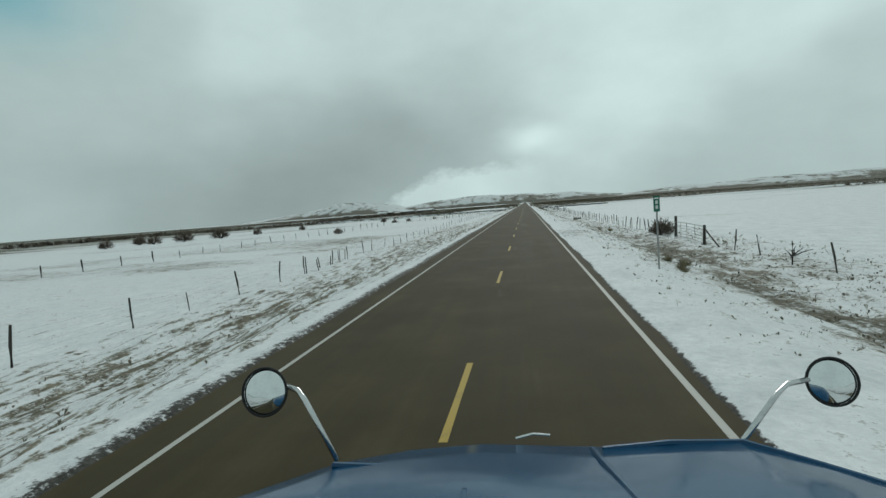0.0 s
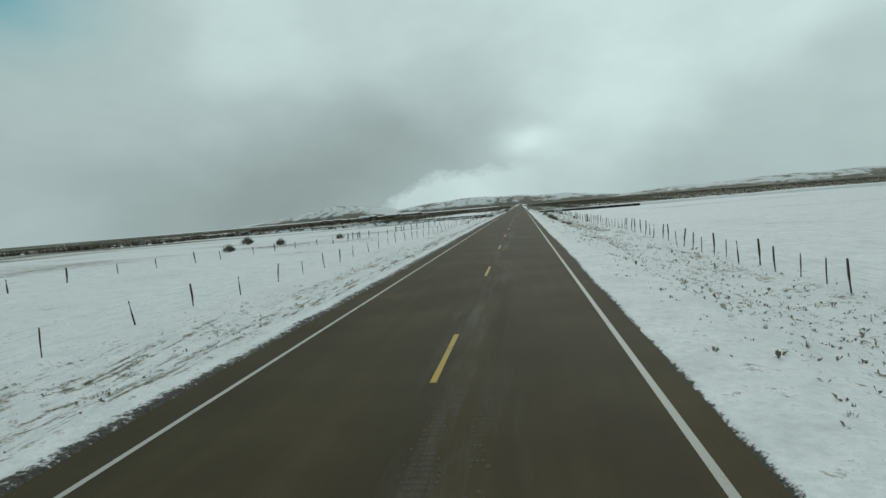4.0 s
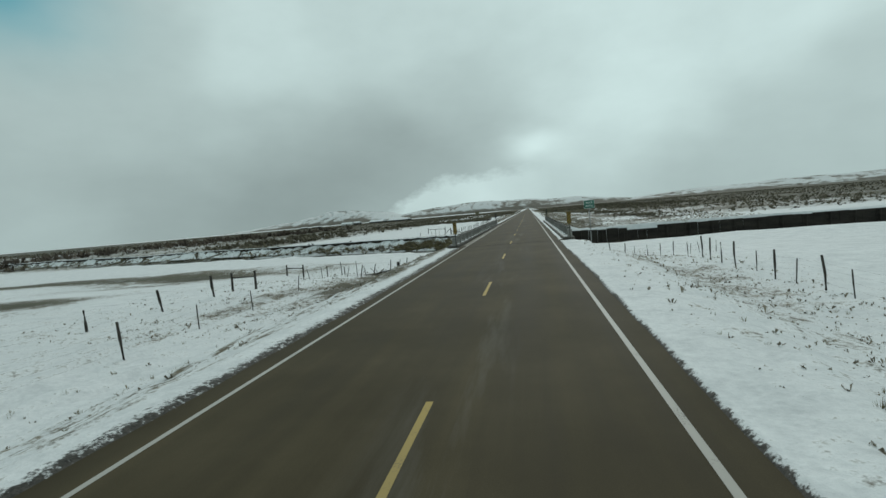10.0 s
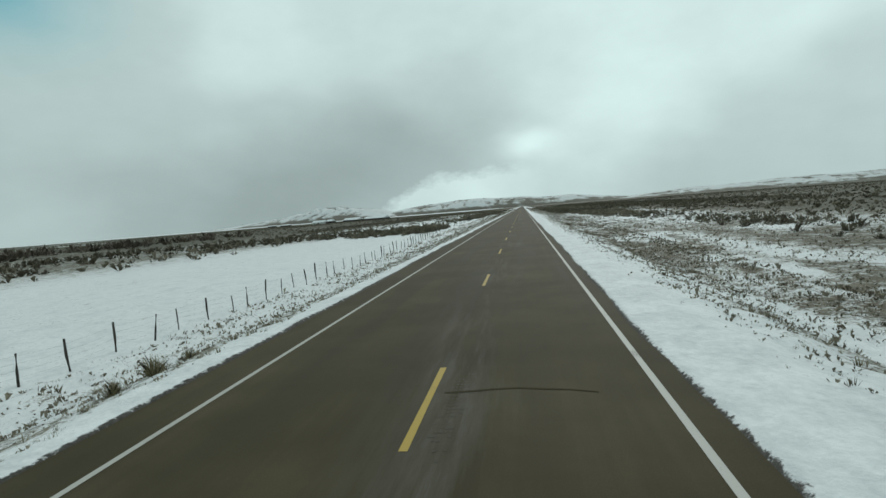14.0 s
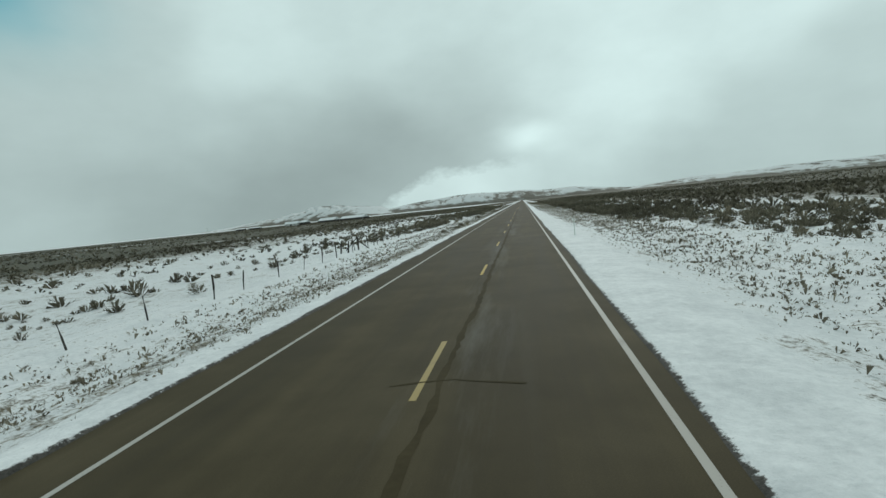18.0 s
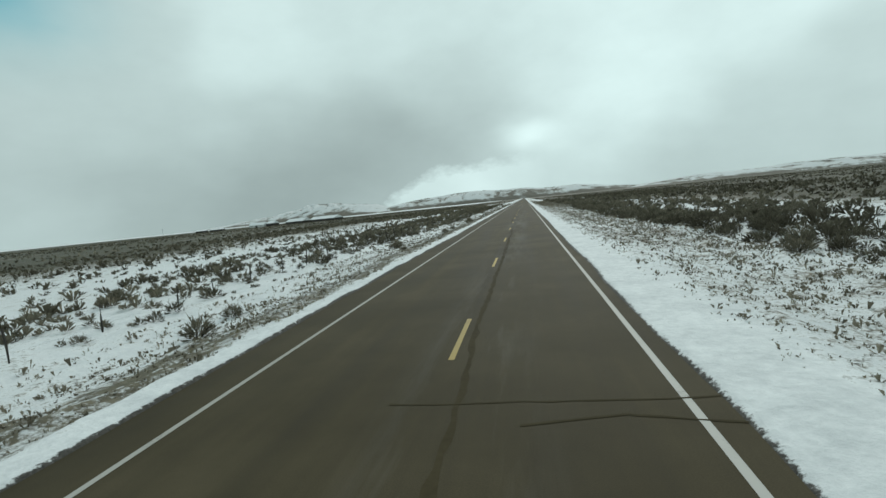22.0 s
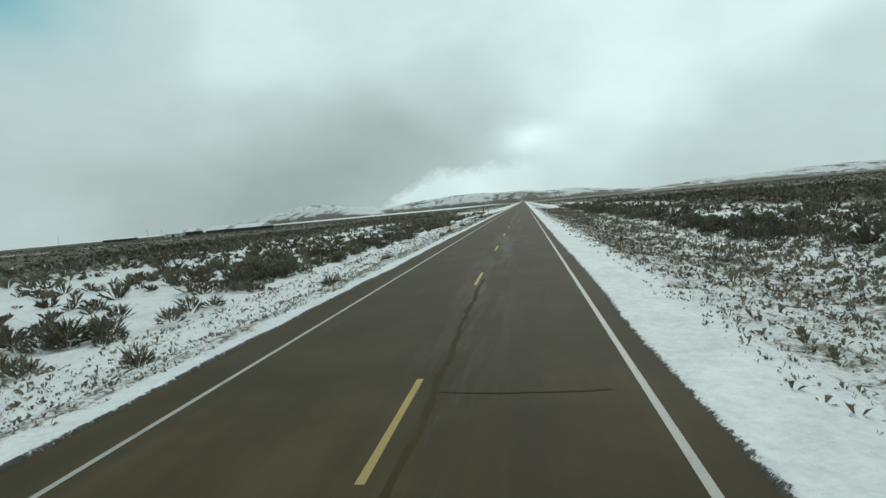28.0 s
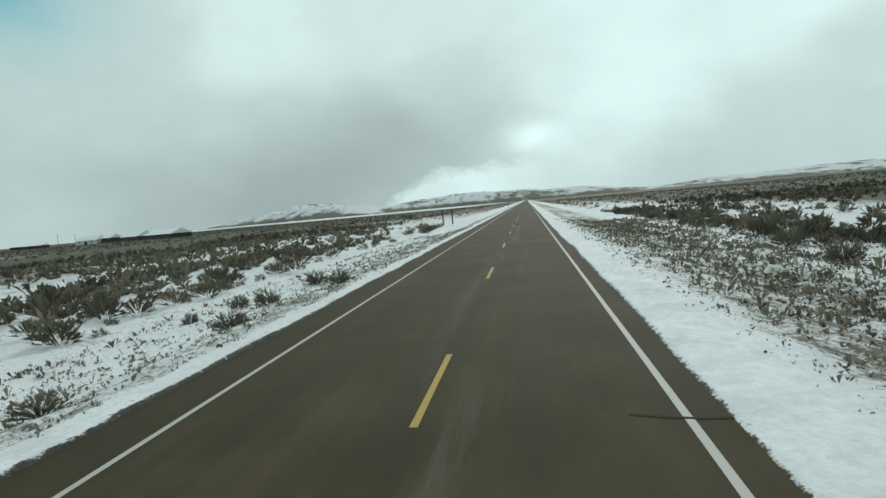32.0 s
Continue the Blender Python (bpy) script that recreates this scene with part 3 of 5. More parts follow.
# ---------------------------------------------------------------- road
def build_road():
    ys = np.concatenate([np.arange(-300, 1000, 4.0), 1000 * 1.06 ** np.arange(0, 26)])
    ys = ys[ys < 4600]
    cols = []
    for y in ys:
        jl = (float(fbm(np.array([y * 0.31]), np.array([1.7]))[0]) - 0.5) * 0.25
        jr = (float(fbm(np.array([y * 0.31]), np.array([8.7]))[0]) - 0.5) * 0.25
        cols.append((-4.75 + jl, -2.2, 0.0, 2.2, 4.2 + jr))
    v = [(x, y, 0.0) for y, row in zip(ys, cols) for x in row]
    f = [(5 * j + k, 5 * j + k + 1, 5 * j + k + 6, 5 * j + k + 5) for j in range(len(ys) - 1) for k in range(4)]
    road = raw_mesh("road", np.array(v), np.array(f), ASPHALT)
    tagged(road, "straight two-lane highway of worn grey-brown asphalt", "road", kind="structure")
    for name, x, w in (("edge_line", -3.52, 0.10), ("edge_line", 3.24, 0.105)):
        n = len(ys)
        vv = np.concatenate([np.stack([np.full(n, x - w / 2), ys, np.full(n, 0.004)], 1), np.stack([np.full(n, x + w / 2), ys, np.full(n, 0.004)], 1)])
        i = np.arange(n - 1)
        line = raw_mesh(name, vv, np.stack([i, i + n, i + 1 + n, i + 1], 1), WHITE_PAINT)
        line.parent = road
        tagged(line, "worn white painted edge line")
    bm = bmesh.new()
    vs = [bm.verts.new(p) for p in ((-0.055, 0, 0.004), (0.055, 0, 0.004), (0.05, 1.5, 0.004), (0.055, 3.05, 0.004), (-0.055, 3.05, 0.004), (-0.05, 1.5, 0.004))]
    bm.faces.new(vs)
    dash = part("centre_line_dash", bm, YELLOW_PAINT, road, "yellow painted centre line dash")
    dash.location = (0, 5.75 - 12.19 * 6, 0)
    for k in range(-5, 150):
        again(dash, pose(0, 5.75 + 12.19 * k, 0), road)
    return road


road = build_road()


# ---------------------------------------------------------------- hills
def hill_material():
    m, nt, bsdf = material("snowy_sage_hills", 0.9, 0, 0.2)
    v = coords(nt, (1, 1, 3))
    f = op(nt, "ADD", op(nt, "MULTIPLY", noisef(nt, v, 0.014, 6, 0.7), 0.5), op(nt, "MULTIPLY", noisef(nt, v, 0.06, 5, 0.7), 0.5))
    f = op(nt, "MULTIPLY", op(nt, "SUBTRACT", f, 0.5), 1.5)
    cover = node(nt, "ShaderNodeAttribute", attribute="cover").outputs["Fac"]
    f = op(nt, "ADD", f, cover)
    nt.links.new(ramp(nt, f, [(0.36, (0.64, 0.665, 0.675)), (0.46, (0.40, 0.40, 0.385)), (0.62, (0.165, 0.152, 0.130))]), bsdf.inputs["Base Color"])
    return m


HILLS = hill_material()


def ridge(name, label, x0, x1, y, depth, peak, brown, seed, n=300, m=40, foot=0.3):
    """Rounded hills cut by gullies that run down towards the plain; peak gives the crest height along them. Brush grows in the gullies and along the foot."""
    s, d = np.meshgrid(np.linspace(0, 1, n), np.linspace(0, 1, m))
    x = x0 + (x1 - x0) * s
    yy = y + depth * d
    crest = np.interp(s, np.linspace(0, 1, len(peak)), peak) * (0.82 + 0.36 * fbm(x * 0.0045 + seed, x * 0 + seed, 3))
    prof = np.sin(np.clip(d * 1.2, 0, 1) * np.pi / 2) ** 0.85
    bend = (fbm(x * 0.004 + seed, yy * 0.006, 3) - 0.5) * 260
    gully = 1 - np.abs(fbm((x + bend) * 0.0085 + seed, yy * 0.0022 + seed, 3) - 0.5) * 4.5
    small = 1 - np.abs(fbm((x + bend) * 0.024 + seed, yy * 0.006 + seed, 2) - 0.5) * 4.0
    cutting = np.clip(gully, 0, 1) ** 1.5 * 0.26 + np.clip(small, 0, 1) ** 2 * 0.08
    z = crest * prof * (1.06 - cutting * np.sin(np.clip(d, 0, 1) * np.pi) ** 0.6) - 3
    cover = brown + 0.45 * (cutting - 0.12) * 3 + (fbm(x * 0.005 + seed, yy * 0.010, 3) - 0.5) * 0.7 + foot * np.exp(-((d - 0.06) / 0.08) ** 2) - 0.15 * step(0.55, 0.85, d)
    i = (np.arange(m - 1)[:, None] * n + np.arange(n - 1)[None, :]).ravel()
    ob = raw_mesh(name, np.stack([x.ravel(), yy.ravel(), z.ravel()], 1), np.stack([i, i + 1, i + n + 1, i + n], 1), HILLS, {"cover": np.clip(cover.ravel(), 0, 1)}, True)
    return tagged(ob, label, "hill", kind="structure")


ridge("hill_west", "low snow-covered hills with brown gullies across the plain", -2700, -1000, 4300, 420, [6, 22, 40, 52, 78, 112, 104, 80, 62, 10], 0.35, 2.0)
ridge("hill_ahead", "long low hills streaked with snow and sagebrush", -1500, 900, 4420, 330, [0, 30, 62, 88, 92, 74, 68, 46, 12], 0.44, 5.0)
ridge("hill_east", "distant snowy rise beyond the sagebrush plain", 700, 4200, 4350, 380, [8, 40, 48, 60, 54, 66, 78, 74, 72], 0.36, 9.0)


# ---------------------------------------------------------------- bridge
def build_bridge():
    bridge = thing("bridge", "low concrete highway bridge with kerbs over the river", "bridge", at=(0, BRIDGE_Y0, 0))
    L = BRIDGE_Y1 - BRIDGE_Y0
    part("deck", box(bmesh.new(), -4.95, 4.95, 0, L, -0.75, -0.02), CONCRETE, bridge)
    for x0, x1 in ((-4.95, -4.12), (4.05, 4.95)):
        block = part("kerb", box(bmesh.new(), x0, x1, 0.04, L / 10 - 0.04, -0.02, 0.20, 0.03), DARK_CONCRETE, bridge, "chipped dark concrete kerb block")
        for k in range(1, 10):
            again(block, pose(0, L / 10 * k, 0), bridge)
    for y in (0.1, L - 0.9):
        part("abutment", box(bmesh.new(), -4.95, 4.95, y, y + 0.8, -4.5, -0.75), DARK_CONCRETE, bridge)
    for y in (14, 27.5, 41):
        part("pier", box(bmesh.new(), -4.4, 4.4, y - 0.35, y + 0.35, -5, -0.75, 0.1), DARK_CONCRETE, bridge)
    return bridge


bridge = build_bridge()


def arched_cap():
    """A low arch, as wide as the post, standing on it."""
    bm = bmesh.new()
    rows = [[bm.verts.new((0.14 * math.cos(a), y, 0.695 + 0.085 * math.sin(a))) for a in (k * math.pi / 8 for k in range(9))] for y in (-0.16, 0.16)]
    for k in range(8):
        bm.faces.new((rows[0][k], rows[0][k + 1], rows[1][k + 1], rows[1][k]))
    bm.faces.new(rows[0][::-1])
    bm.faces.new(rows[1])
    bm.faces.new((rows[0][0], rows[1][0], rows[1][8], rows[0][8]))
    bmesh.ops.recalc_face_normals(bm, faces=bm.faces[:])
    return bm


def build_railing(x):
    rail = thing("bridge_railing", "grey concrete bridge railing with posts, rails and upright bars", "railing", "railings of the bridge", at=(x, BRIDGE_Y0, 0.19))
    n, gap = 20, (BRIDGE_Y1 - BRIDGE_Y0 - 1.2) / 20
    post = part("post", box(bmesh.new(), -0.13, 0.13, -0.15, 0.15, 0, 0.70, 0.02), CONCRETE, rail)
    post.location = (0, 0.6, 0)
    cap = part("post_cap", arched_cap(), STAINED_CONCRETE, rail, "dark stained arched post cap")
    cap.location = (0, 0.6, 0)
    top = part("top_rail", box(bmesh.new(), -0.075, 0.075, 0.15, gap - 0.15, 0.60, 0.71, 0.015), CONCRETE, rail)
    low = part("bottom_rail", box(bmesh.new(), -0.065, 0.065, 0.15, gap - 0.15, 0.13, 0.235, 0.015), CONCRETE, rail)
    bar = part("baluster", box(bmesh.new(), -0.04, 0.04, -0.036, 0.036, 0.235, 0.60), CONCRETE, rail)
    for k in range(n + 1):
        y = 0.6 + k * gap
        if k:
            again(post, pose(0, y, 0), rail)
            again(cap, pose(0, y, 0), rail)
        if k == n:
            break
        for o in (top, low):
            if k:
                again(o, pose(0, y, 0), rail)
            else:
                o.location = (0, y, 0)
        for j in range(7):
            yy = y + 0.14 + (gap - 0.28) * (j + 0.5) / 7
            if k or j:
                again(bar, pose(0, yy, 0), rail)
            else:
                bar.location = (0, yy, 0)
    for y0, y1, ye in ((0.05, 0.45, 0.0), (BRIDGE_Y1 - BRIDGE_Y0 - 0.45, BRIDGE_Y1 - BRIDGE_Y0 - 0.05, 0.0)):
        part("end_block", box(bmesh.new(), -0.17, 0.17, y0, y1, -0.35, 0.62, 0.05), CONCRETE, rail, "solid concrete end block")
    return rail


build_railing(-4.38)
build_railing(4.58)


# ---------------------------------------------------------------- fences
def gz(x, y):
    return float(ground_z(np.array([float(x)]), np.array([float(y)]))[0])


def build_fence(label, line, spacing, height, seed, radius=0.042, wires=4, group="fences of the pasture"):
    """A wire fence along a line of (x, y): uneven split posts, and wires sagging between them."""
    r = random.Random(seed)
    x0, y0 = line[0]
    fence = thing("fence", label, "fence", group, at=(x0, y0, 0))
    kinds = []
    for k in range(4):
        h, rad = height * (0.88 + 0.09 * k), radius * (0.7 + 0.2 * k)
        bm = tube(bmesh.new(), [(0, 0, -0.25), (0.01 * k, 0.006, h * 0.5), (0.015 - 0.01 * k, 0.0, h)], [rad, rad * 0.95, rad * 0.8], 6)
        me = bpy.data.meshes.new("post")
        bm.to_mesh(me)
        bm.free()
        me.materials.append(GREY_WOOD)
        kinds.append(me)
    tops = []
    for (xa, ya), (xb, yb) in zip(line, line[1:]):
        d = math.hypot(xb - xa, yb - ya)
        n = max(1, round(d / spacing))
        for i in range(n):
            f = (i + r.uniform(-0.12, 0.12)) / n
            x, y = xa + (xb - xa) * f + r.uniform(-0.12, 0.12), ya + (yb - ya) * f
            z = gz(x, y)
            o = new("post", r.choice(kinds))
            o.parent = fence
            o.matrix_basis = pose(x - x0, y - y0, z, r.gauss(0, 3), r.gauss(0, 4), r.uniform(0, 360))
            tops.append((x - x0, y - y0, z))
    for w in range(wires):
        bm = bmesh.new()
        h = height * (0.28 + 0.62 * w / max(1, wires - 1))
        pts = []
        for a, b in zip(tops, tops[1:]):
            pts.append((a[0], a[1], a[2] + h))
            pts.append(((a[0] + b[0]) / 2, (a[1] + b[1]) / 2, (a[2] + b[2]) / 2 + h - r.uniform(0.01, 0.05)))
        if len(pts) > 1:
            part("wire", tube(bm, pts, 0.0016, 3, False), RUST_WIRE, fence)
    return fence


build_fence("weathered wooden posts and wire along the road verge", [(-15.3, -4), (-15.0, 40), (-15.4, 110), (-15.2, 170), (-13.2, 250), (-12.2, 280), (-12.6, 303)], 4.2, 1.15, 1)
build_fence("dark wooden posts across the snowy pasture", [(-56, 5), (-48, 55), (-42.5, 125), (-41.5, 150), (-30, 190), (-19.2, 262), (-18.4, 304)], 4.6, 1.2, 2, 0.075)
build_fence("closely set leaning wooden posts beside the snowy field", [(13.4, 51), (13.0, 100), (13.0, 190), (12.4, 260), (12.0, 308)], 1.95, 1.15, 3)
build_fence("leaning wooden posts and wire beside the snowy field", [(13.6, -4), (13.2, 36)], 3.4, 1.15, 8)
build_fence("thin wooden posts running down to the river beside the bridge", [(6.6, 312.0), (9.0, 313.0), (12.0, 313.6), (17.0, 313.4)], 1.1, 0.95, 9, 0.032)
build_fence("closely set wooden posts edging the snowy field", [(-13.6, 374), (-12.8, 392), (-12.6, 420), (-12.8, 466)], 1.8, 1.0, 4)
build_fence("wooden posts and wire at the edge of the sagebrush", [(-13.2, 486), (-14.4, 540), (-14.6, 600), (-14.8, 705)], 3.8, 1.05, 5)


# ---------------------------------------------------------------- brush
def clump(rng, n, upright=0.75):
    """A rounded bush one unit high: n branches fan out from the root, each widening to a ragged tip with leafy sprays.
    Triangles, and a tone for each corner, with painted shade: dark at the root, light at the tips.
    """
    lobes = rng.normal(0, 1, (4, 3))
    lobes[:, 2] = np.abs(lobes[:, 2])
    lobes /= np.linalg.norm(lobes, axis=1)[:, None]
    d = rng.normal(0, 1, (n, 3))
    d[:, 2] = np.abs(d[:, 2]) * upright + 0.22
    d /= np.linalg.norm(d, axis=1)[:, None]
    reach = (0.74 + 0.26 * np.max(d @ lobes.T, axis=1) ** 4 + rng.normal(0, 0.10, n))[:, None]
    tip = d * reach * np.array([0.66, 0.66, 0.95])
    root = d * rng.uniform(0.02, 0.22, (n, 1)) * np.array([1, 1, 0]) if n < 50 else tip * rng.uniform(0.25, 0.70, (n, 1))
    s = np.cross(d, rng.normal(0, 1, (n, 3)) * np.array([0.5, 0.5, 1.0]))
    s /= np.linalg.norm(s, axis=1)[:, None] + 1e-9
    half = rng.uniform(0.35, 0.95, (n, 1)) / math.sqrt(max(n, 5)) * 0.56
    a, b = tip - s * half + d * rng.normal(0, 0.10, (n, 1)), tip + s * half - d * rng.uniform(0.0, 0.26, (n, 1))
    fans = np.stack([root, a, b], 1)
    # shade painted into the tone: low corners darker, high ones lighter
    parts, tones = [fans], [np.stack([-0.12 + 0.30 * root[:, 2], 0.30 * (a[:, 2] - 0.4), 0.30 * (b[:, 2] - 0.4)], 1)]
    for side in (-0.6, 0.5) if n > 3 else (0.1,):
        base = tip * rng.uniform(0.72, 0.9, (n, 1)) + s * half * side
        up = d * 0.6 + np.array([0, 0, 0.6]) + rng.normal(0, 0.42, (n, 3))
        up /= np.linalg.norm(up, axis=1)[:, None]
        q = np.cross(up, rng.normal(0, 1, (n, 3)))
        q /= np.linalg.norm(q, axis=1)[:, None] + 1e-9
        long, thin = rng.uniform(0.10, 0.26, (n, 1)), half * rng.uniform(0.25, 0.5, (n, 1))
        leaf = np.stack([base - q * thin, base + q * thin, base + up * long], 1)
        parts.append(leaf)
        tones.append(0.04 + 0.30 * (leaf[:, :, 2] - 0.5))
    tri = np.concatenate(parts)
    tri[:, :, 2] = np.maximum(tri[:, :, 2], 0.0)
    tone = np.concatenate(tones) + rng.normal(0, 0.07, (len(tri), 1))
    return tri, tone.ravel()


def spray(rng, n, w):
    """Dead grass or stalks: thin blades that fan out from one root."""
    th, r = rng.random(n) * 2 * np.pi, np.sqrt(rng.random(n)) * 0.55
    tip = np.stack([r * np.cos(th), r * np.sin(th), (1 - 0.8 * r) * (0.55 + 0.45 * rng.random(n))], 1)
    lo = tip * np.array([0.45, 0.45, 0.0])
    s = np.stack([-np.sin(th + rng.normal(0, 0.8, n)), np.cos(th + rng.normal(0, 0.8, n)), 0 * th], 1)
    tri = np.stack([lo - s * w, lo + s * w, tip], 1)
    # tone is lower at the foot of a blade, higher at its tip
    return tri, (np.array([-0.06, -0.06, 0.12])[None, :] + rng.normal(0, 0.1, n)[:, None]).ravel()


def scatter(name, pts, size, tone, mat, label, category, n=20, w=0.03, flat=1.0, kinds=9, seed=3, blades=False):
    rng = np.random.default_rng(seed)
    temps = [spray(rng, n, w) if blades else clump(rng, n) for _ in range(kinds)]
    pick, rot = rng.integers(0, kinds, len(pts)), rng.random(len(pts)) * 2 * np.pi
    vs, ts = [], []
    for k in range(kinds):
        sel = pick == k
        if not sel.any():
            continue
        t = temps[k][0].reshape(-1, 3)
        c, s = np.cos(rot[sel])[:, None], np.sin(rot[sel])[:, None]
        sz = size[sel][:, None]
        x = (t[None, :, 0] * c - t[None, :, 1] * s) * sz
        y = (t[None, :, 0] * s + t[None, :, 1] * c) * sz
        z = t[None, :, 2] * sz * flat
        p = np.stack([x, y, z], 2) + pts[sel][:, None, :]
        vs.append(p.reshape(-1, 3))
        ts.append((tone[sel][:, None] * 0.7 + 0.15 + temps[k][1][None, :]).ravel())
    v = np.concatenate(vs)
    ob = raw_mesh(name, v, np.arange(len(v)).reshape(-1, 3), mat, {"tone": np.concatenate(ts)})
    return tagged(ob, label, category, kind="stuff")


def sow(x0, x1, y0, y1, count, density, rng):
    """Random places in a field, kept by a density from 0 to 1."""
    x, y = rng.uniform(x0, x1, count), rng.uniform(y0, y1, count)
    keep = rng.random(count) < density(x, y)
    x, y = x[keep], y[keep]
    return np.stack([x, y, ground_z(x, y) - 0.03], 1)


def sage_density(x, y):
    """Clumps with snow between them beside the fences, closing to an unbroken cover farther out."""
    clumps = step(0.47, 0.60, fbm(x * 0.10, y * 0.055, 3))
    full = np.where(x < 0, np.interp(y, [470, 488, 500, 545, 590, 650, 690, 740, 930], [1.0, 0.95, 0.3, 0.32, 0.75, 0.95, 0.95, 0.75, 0.8]), np.interp(y, [372, 470, 500, 560, 600, 930], [0.5, 0.6, 0.75, 0.9, 1.0, 1.0]) * (1 - 0.5 * step(19, 22, x) * (y > 540)))
    edge_l = np.interp(y, [470, 545, 600, 740, 760, 930], [15.0, 15.5, 12.4, 12.2, 12.8, 12.6]) + 1.6 * (fbm(x * 0 + 2.2, y * 0.06) - 0.5)
    edge_r = np.interp(y, [372, 470, 500, 540, 640, 700, 790, 930], [25, 20, 17, 12.5, 11.0, 12.0, 14.0, 14.0]) + 3.0 * (fbm(x * 0 + 7.2, y * 0.05) - 0.5)
    far = np.where(x < 0, step(np.interp(y, [470, 560, 640, 740, 930], [38, 44, 40, 30, 26]), np.interp(y, [470, 560, 640, 740, 930], [60, 70, 62, 44, 40]), -x), step(np.interp(y, [372, 480, 600], [44, 34, 30]), np.interp(y, [372, 480, 600], [64, 52, 46]), x))
    near_cover = full * (0.30 - 0.16 * (x < 0) * (y > 735) + 0.68 * clumps + 0.3 * (x > 0) * (y > 540) * (1 - step(19, 22, x)))
    bands = 1 - np.where(x < 0, 0.85, 0.4) * step(0.52, 0.58, fbm(x * 0.022 + 3, y * 0.010, 3)) * (1 - step(130, 200, np.abs(x)))
    cover = near_cover * (1 - far) + 0.95 * far * bands
    left = step(462, 472, y) * step(edge_l, edge_l + 1.0, -x) * cover + (y <= 472) * step(50, 62, -x + 0.2 * (y - 380)) * (y > 372) * (0.2 + 0.8 * clumps)
    right = step(362, 372, y) * step(edge_r, edge_r + 2.0, x) * cover
    return np.where(x < 0, left, right)


def sage_tone(p, rng):
    dark = 0.12 * (p[:, 0] > 0) * step(540, 600, p[:, 1]) + 0.08 * (p[:, 0] < -28)
    return np.clip(0.6 * rng.random(len(p)) + 0.8 * (fbm(p[:, 0] * 0.04 + 5, p[:, 1] * 0.04) - 0.25) - dark, 0, 1)


def sage_size(p, rng):
    """Knee-high in the middle of the plain, up to waist-high along the later fields."""
    tall = np.where(p[:, 0] < 0, np.interp(p[:, 1], [470, 490, 500, 560, 730, 770, 930], [1.05, 1.0, 0.62, 0.55, 0.58, 0.82, 0.85]), np.interp(p[:, 1], [370, 520, 560, 930], [0.65, 0.65, 0.76, 0.85]))
    return tall * np.exp(np.clip(rng.normal(-0.05, 0.38, len(p)), -0.9, 0.6))


rng = np.random.default_rng(11)
near = np.concatenate([sow(-30, -8, 372, 960, 17500, sage_density, rng), sow(8, 30, 362, 960, 19000, sage_density, rng)])
close = np.abs(near[:, 0]) < 17.0
fine, rest = near[close], near[~close]
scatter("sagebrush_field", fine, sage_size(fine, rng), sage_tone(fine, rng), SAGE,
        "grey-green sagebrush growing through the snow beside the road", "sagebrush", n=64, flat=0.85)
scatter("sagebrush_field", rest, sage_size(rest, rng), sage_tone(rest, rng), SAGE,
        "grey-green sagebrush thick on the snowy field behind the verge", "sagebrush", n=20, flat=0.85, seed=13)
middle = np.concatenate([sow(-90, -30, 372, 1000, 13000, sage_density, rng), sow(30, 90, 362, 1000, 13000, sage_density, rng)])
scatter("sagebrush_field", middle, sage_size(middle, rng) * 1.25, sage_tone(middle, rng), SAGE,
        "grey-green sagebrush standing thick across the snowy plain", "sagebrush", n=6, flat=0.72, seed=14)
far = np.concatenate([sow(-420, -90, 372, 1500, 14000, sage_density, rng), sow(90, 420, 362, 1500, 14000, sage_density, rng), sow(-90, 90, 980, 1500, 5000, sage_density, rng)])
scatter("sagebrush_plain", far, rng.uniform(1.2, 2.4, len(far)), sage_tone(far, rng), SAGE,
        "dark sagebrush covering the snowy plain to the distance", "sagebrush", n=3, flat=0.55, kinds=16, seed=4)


def verge_strip(x, y):
    """Where weeds stand thickest: dotted over both banks, in loose rows along the road, behind a clean berm of ploughed snow."""
    a = np.abs(x)
    rows = 0.42 + 0.58 * step(0.34, 0.56, fbm(x * 0.85, y * 0.16, 3))
    dots = step(0.28, 0.52, fbm(x * 1.4 + 5, y * 1.1, 2))
    left = step(5.1, 5.6, a) * (1 - 0.65 * step(8.8, 10.6, a)) * np.interp(y, [366, 380, 480, 500, 930], [0.9, 1.2, 1.3, 1.1, 1.1])
    left = np.where(y < 310, step(4.8, 5.6, a) * (0.4 + 0.6 * step(0.45, 0.6, fbm(x * 1.1, y * 0.05))) * np.interp(y, [60, 110], [0.9, 0.6]), left)
    start = np.interp(y, [366, 440, 500, 535, 600], [5.0, 4.7, 5.6, 5.2, 4.6])
    right_far = step(start, start + np.interp(y, [366, 450, 500, 600], [1.6, 1.8, 3.0, 1.1]), a) * np.where((y > 496) & (y < 535), 0.65, 1.0)
    right_near = np.exp(-((a - np.where(y < 70, 11.5, 9.8)) / np.where(y < 70, 3.4, 2.4)) ** 2) * np.where(y < 70, 1.5, 1.0) + 0.22 * step(4.2, 5.0, a)
    return np.where(x < 0, left, np.where(y > 351, right_far, right_near)) * rows * (0.25 + 0.75 * dots)


def dry(x, y):
    return (y < np.where(np.abs(x) > 6.2, 326, 309)) | (y > np.where(x < 0, 366, 352))


def tuft_density(x, y):
    return verge_strip(x, y) * (0.25 + 0.75 * step(0.4, 0.6, fbm(x * 0.4, y * 0.08))) * dry(x, y) * np.where(y < 310, 0.8, 1.0)


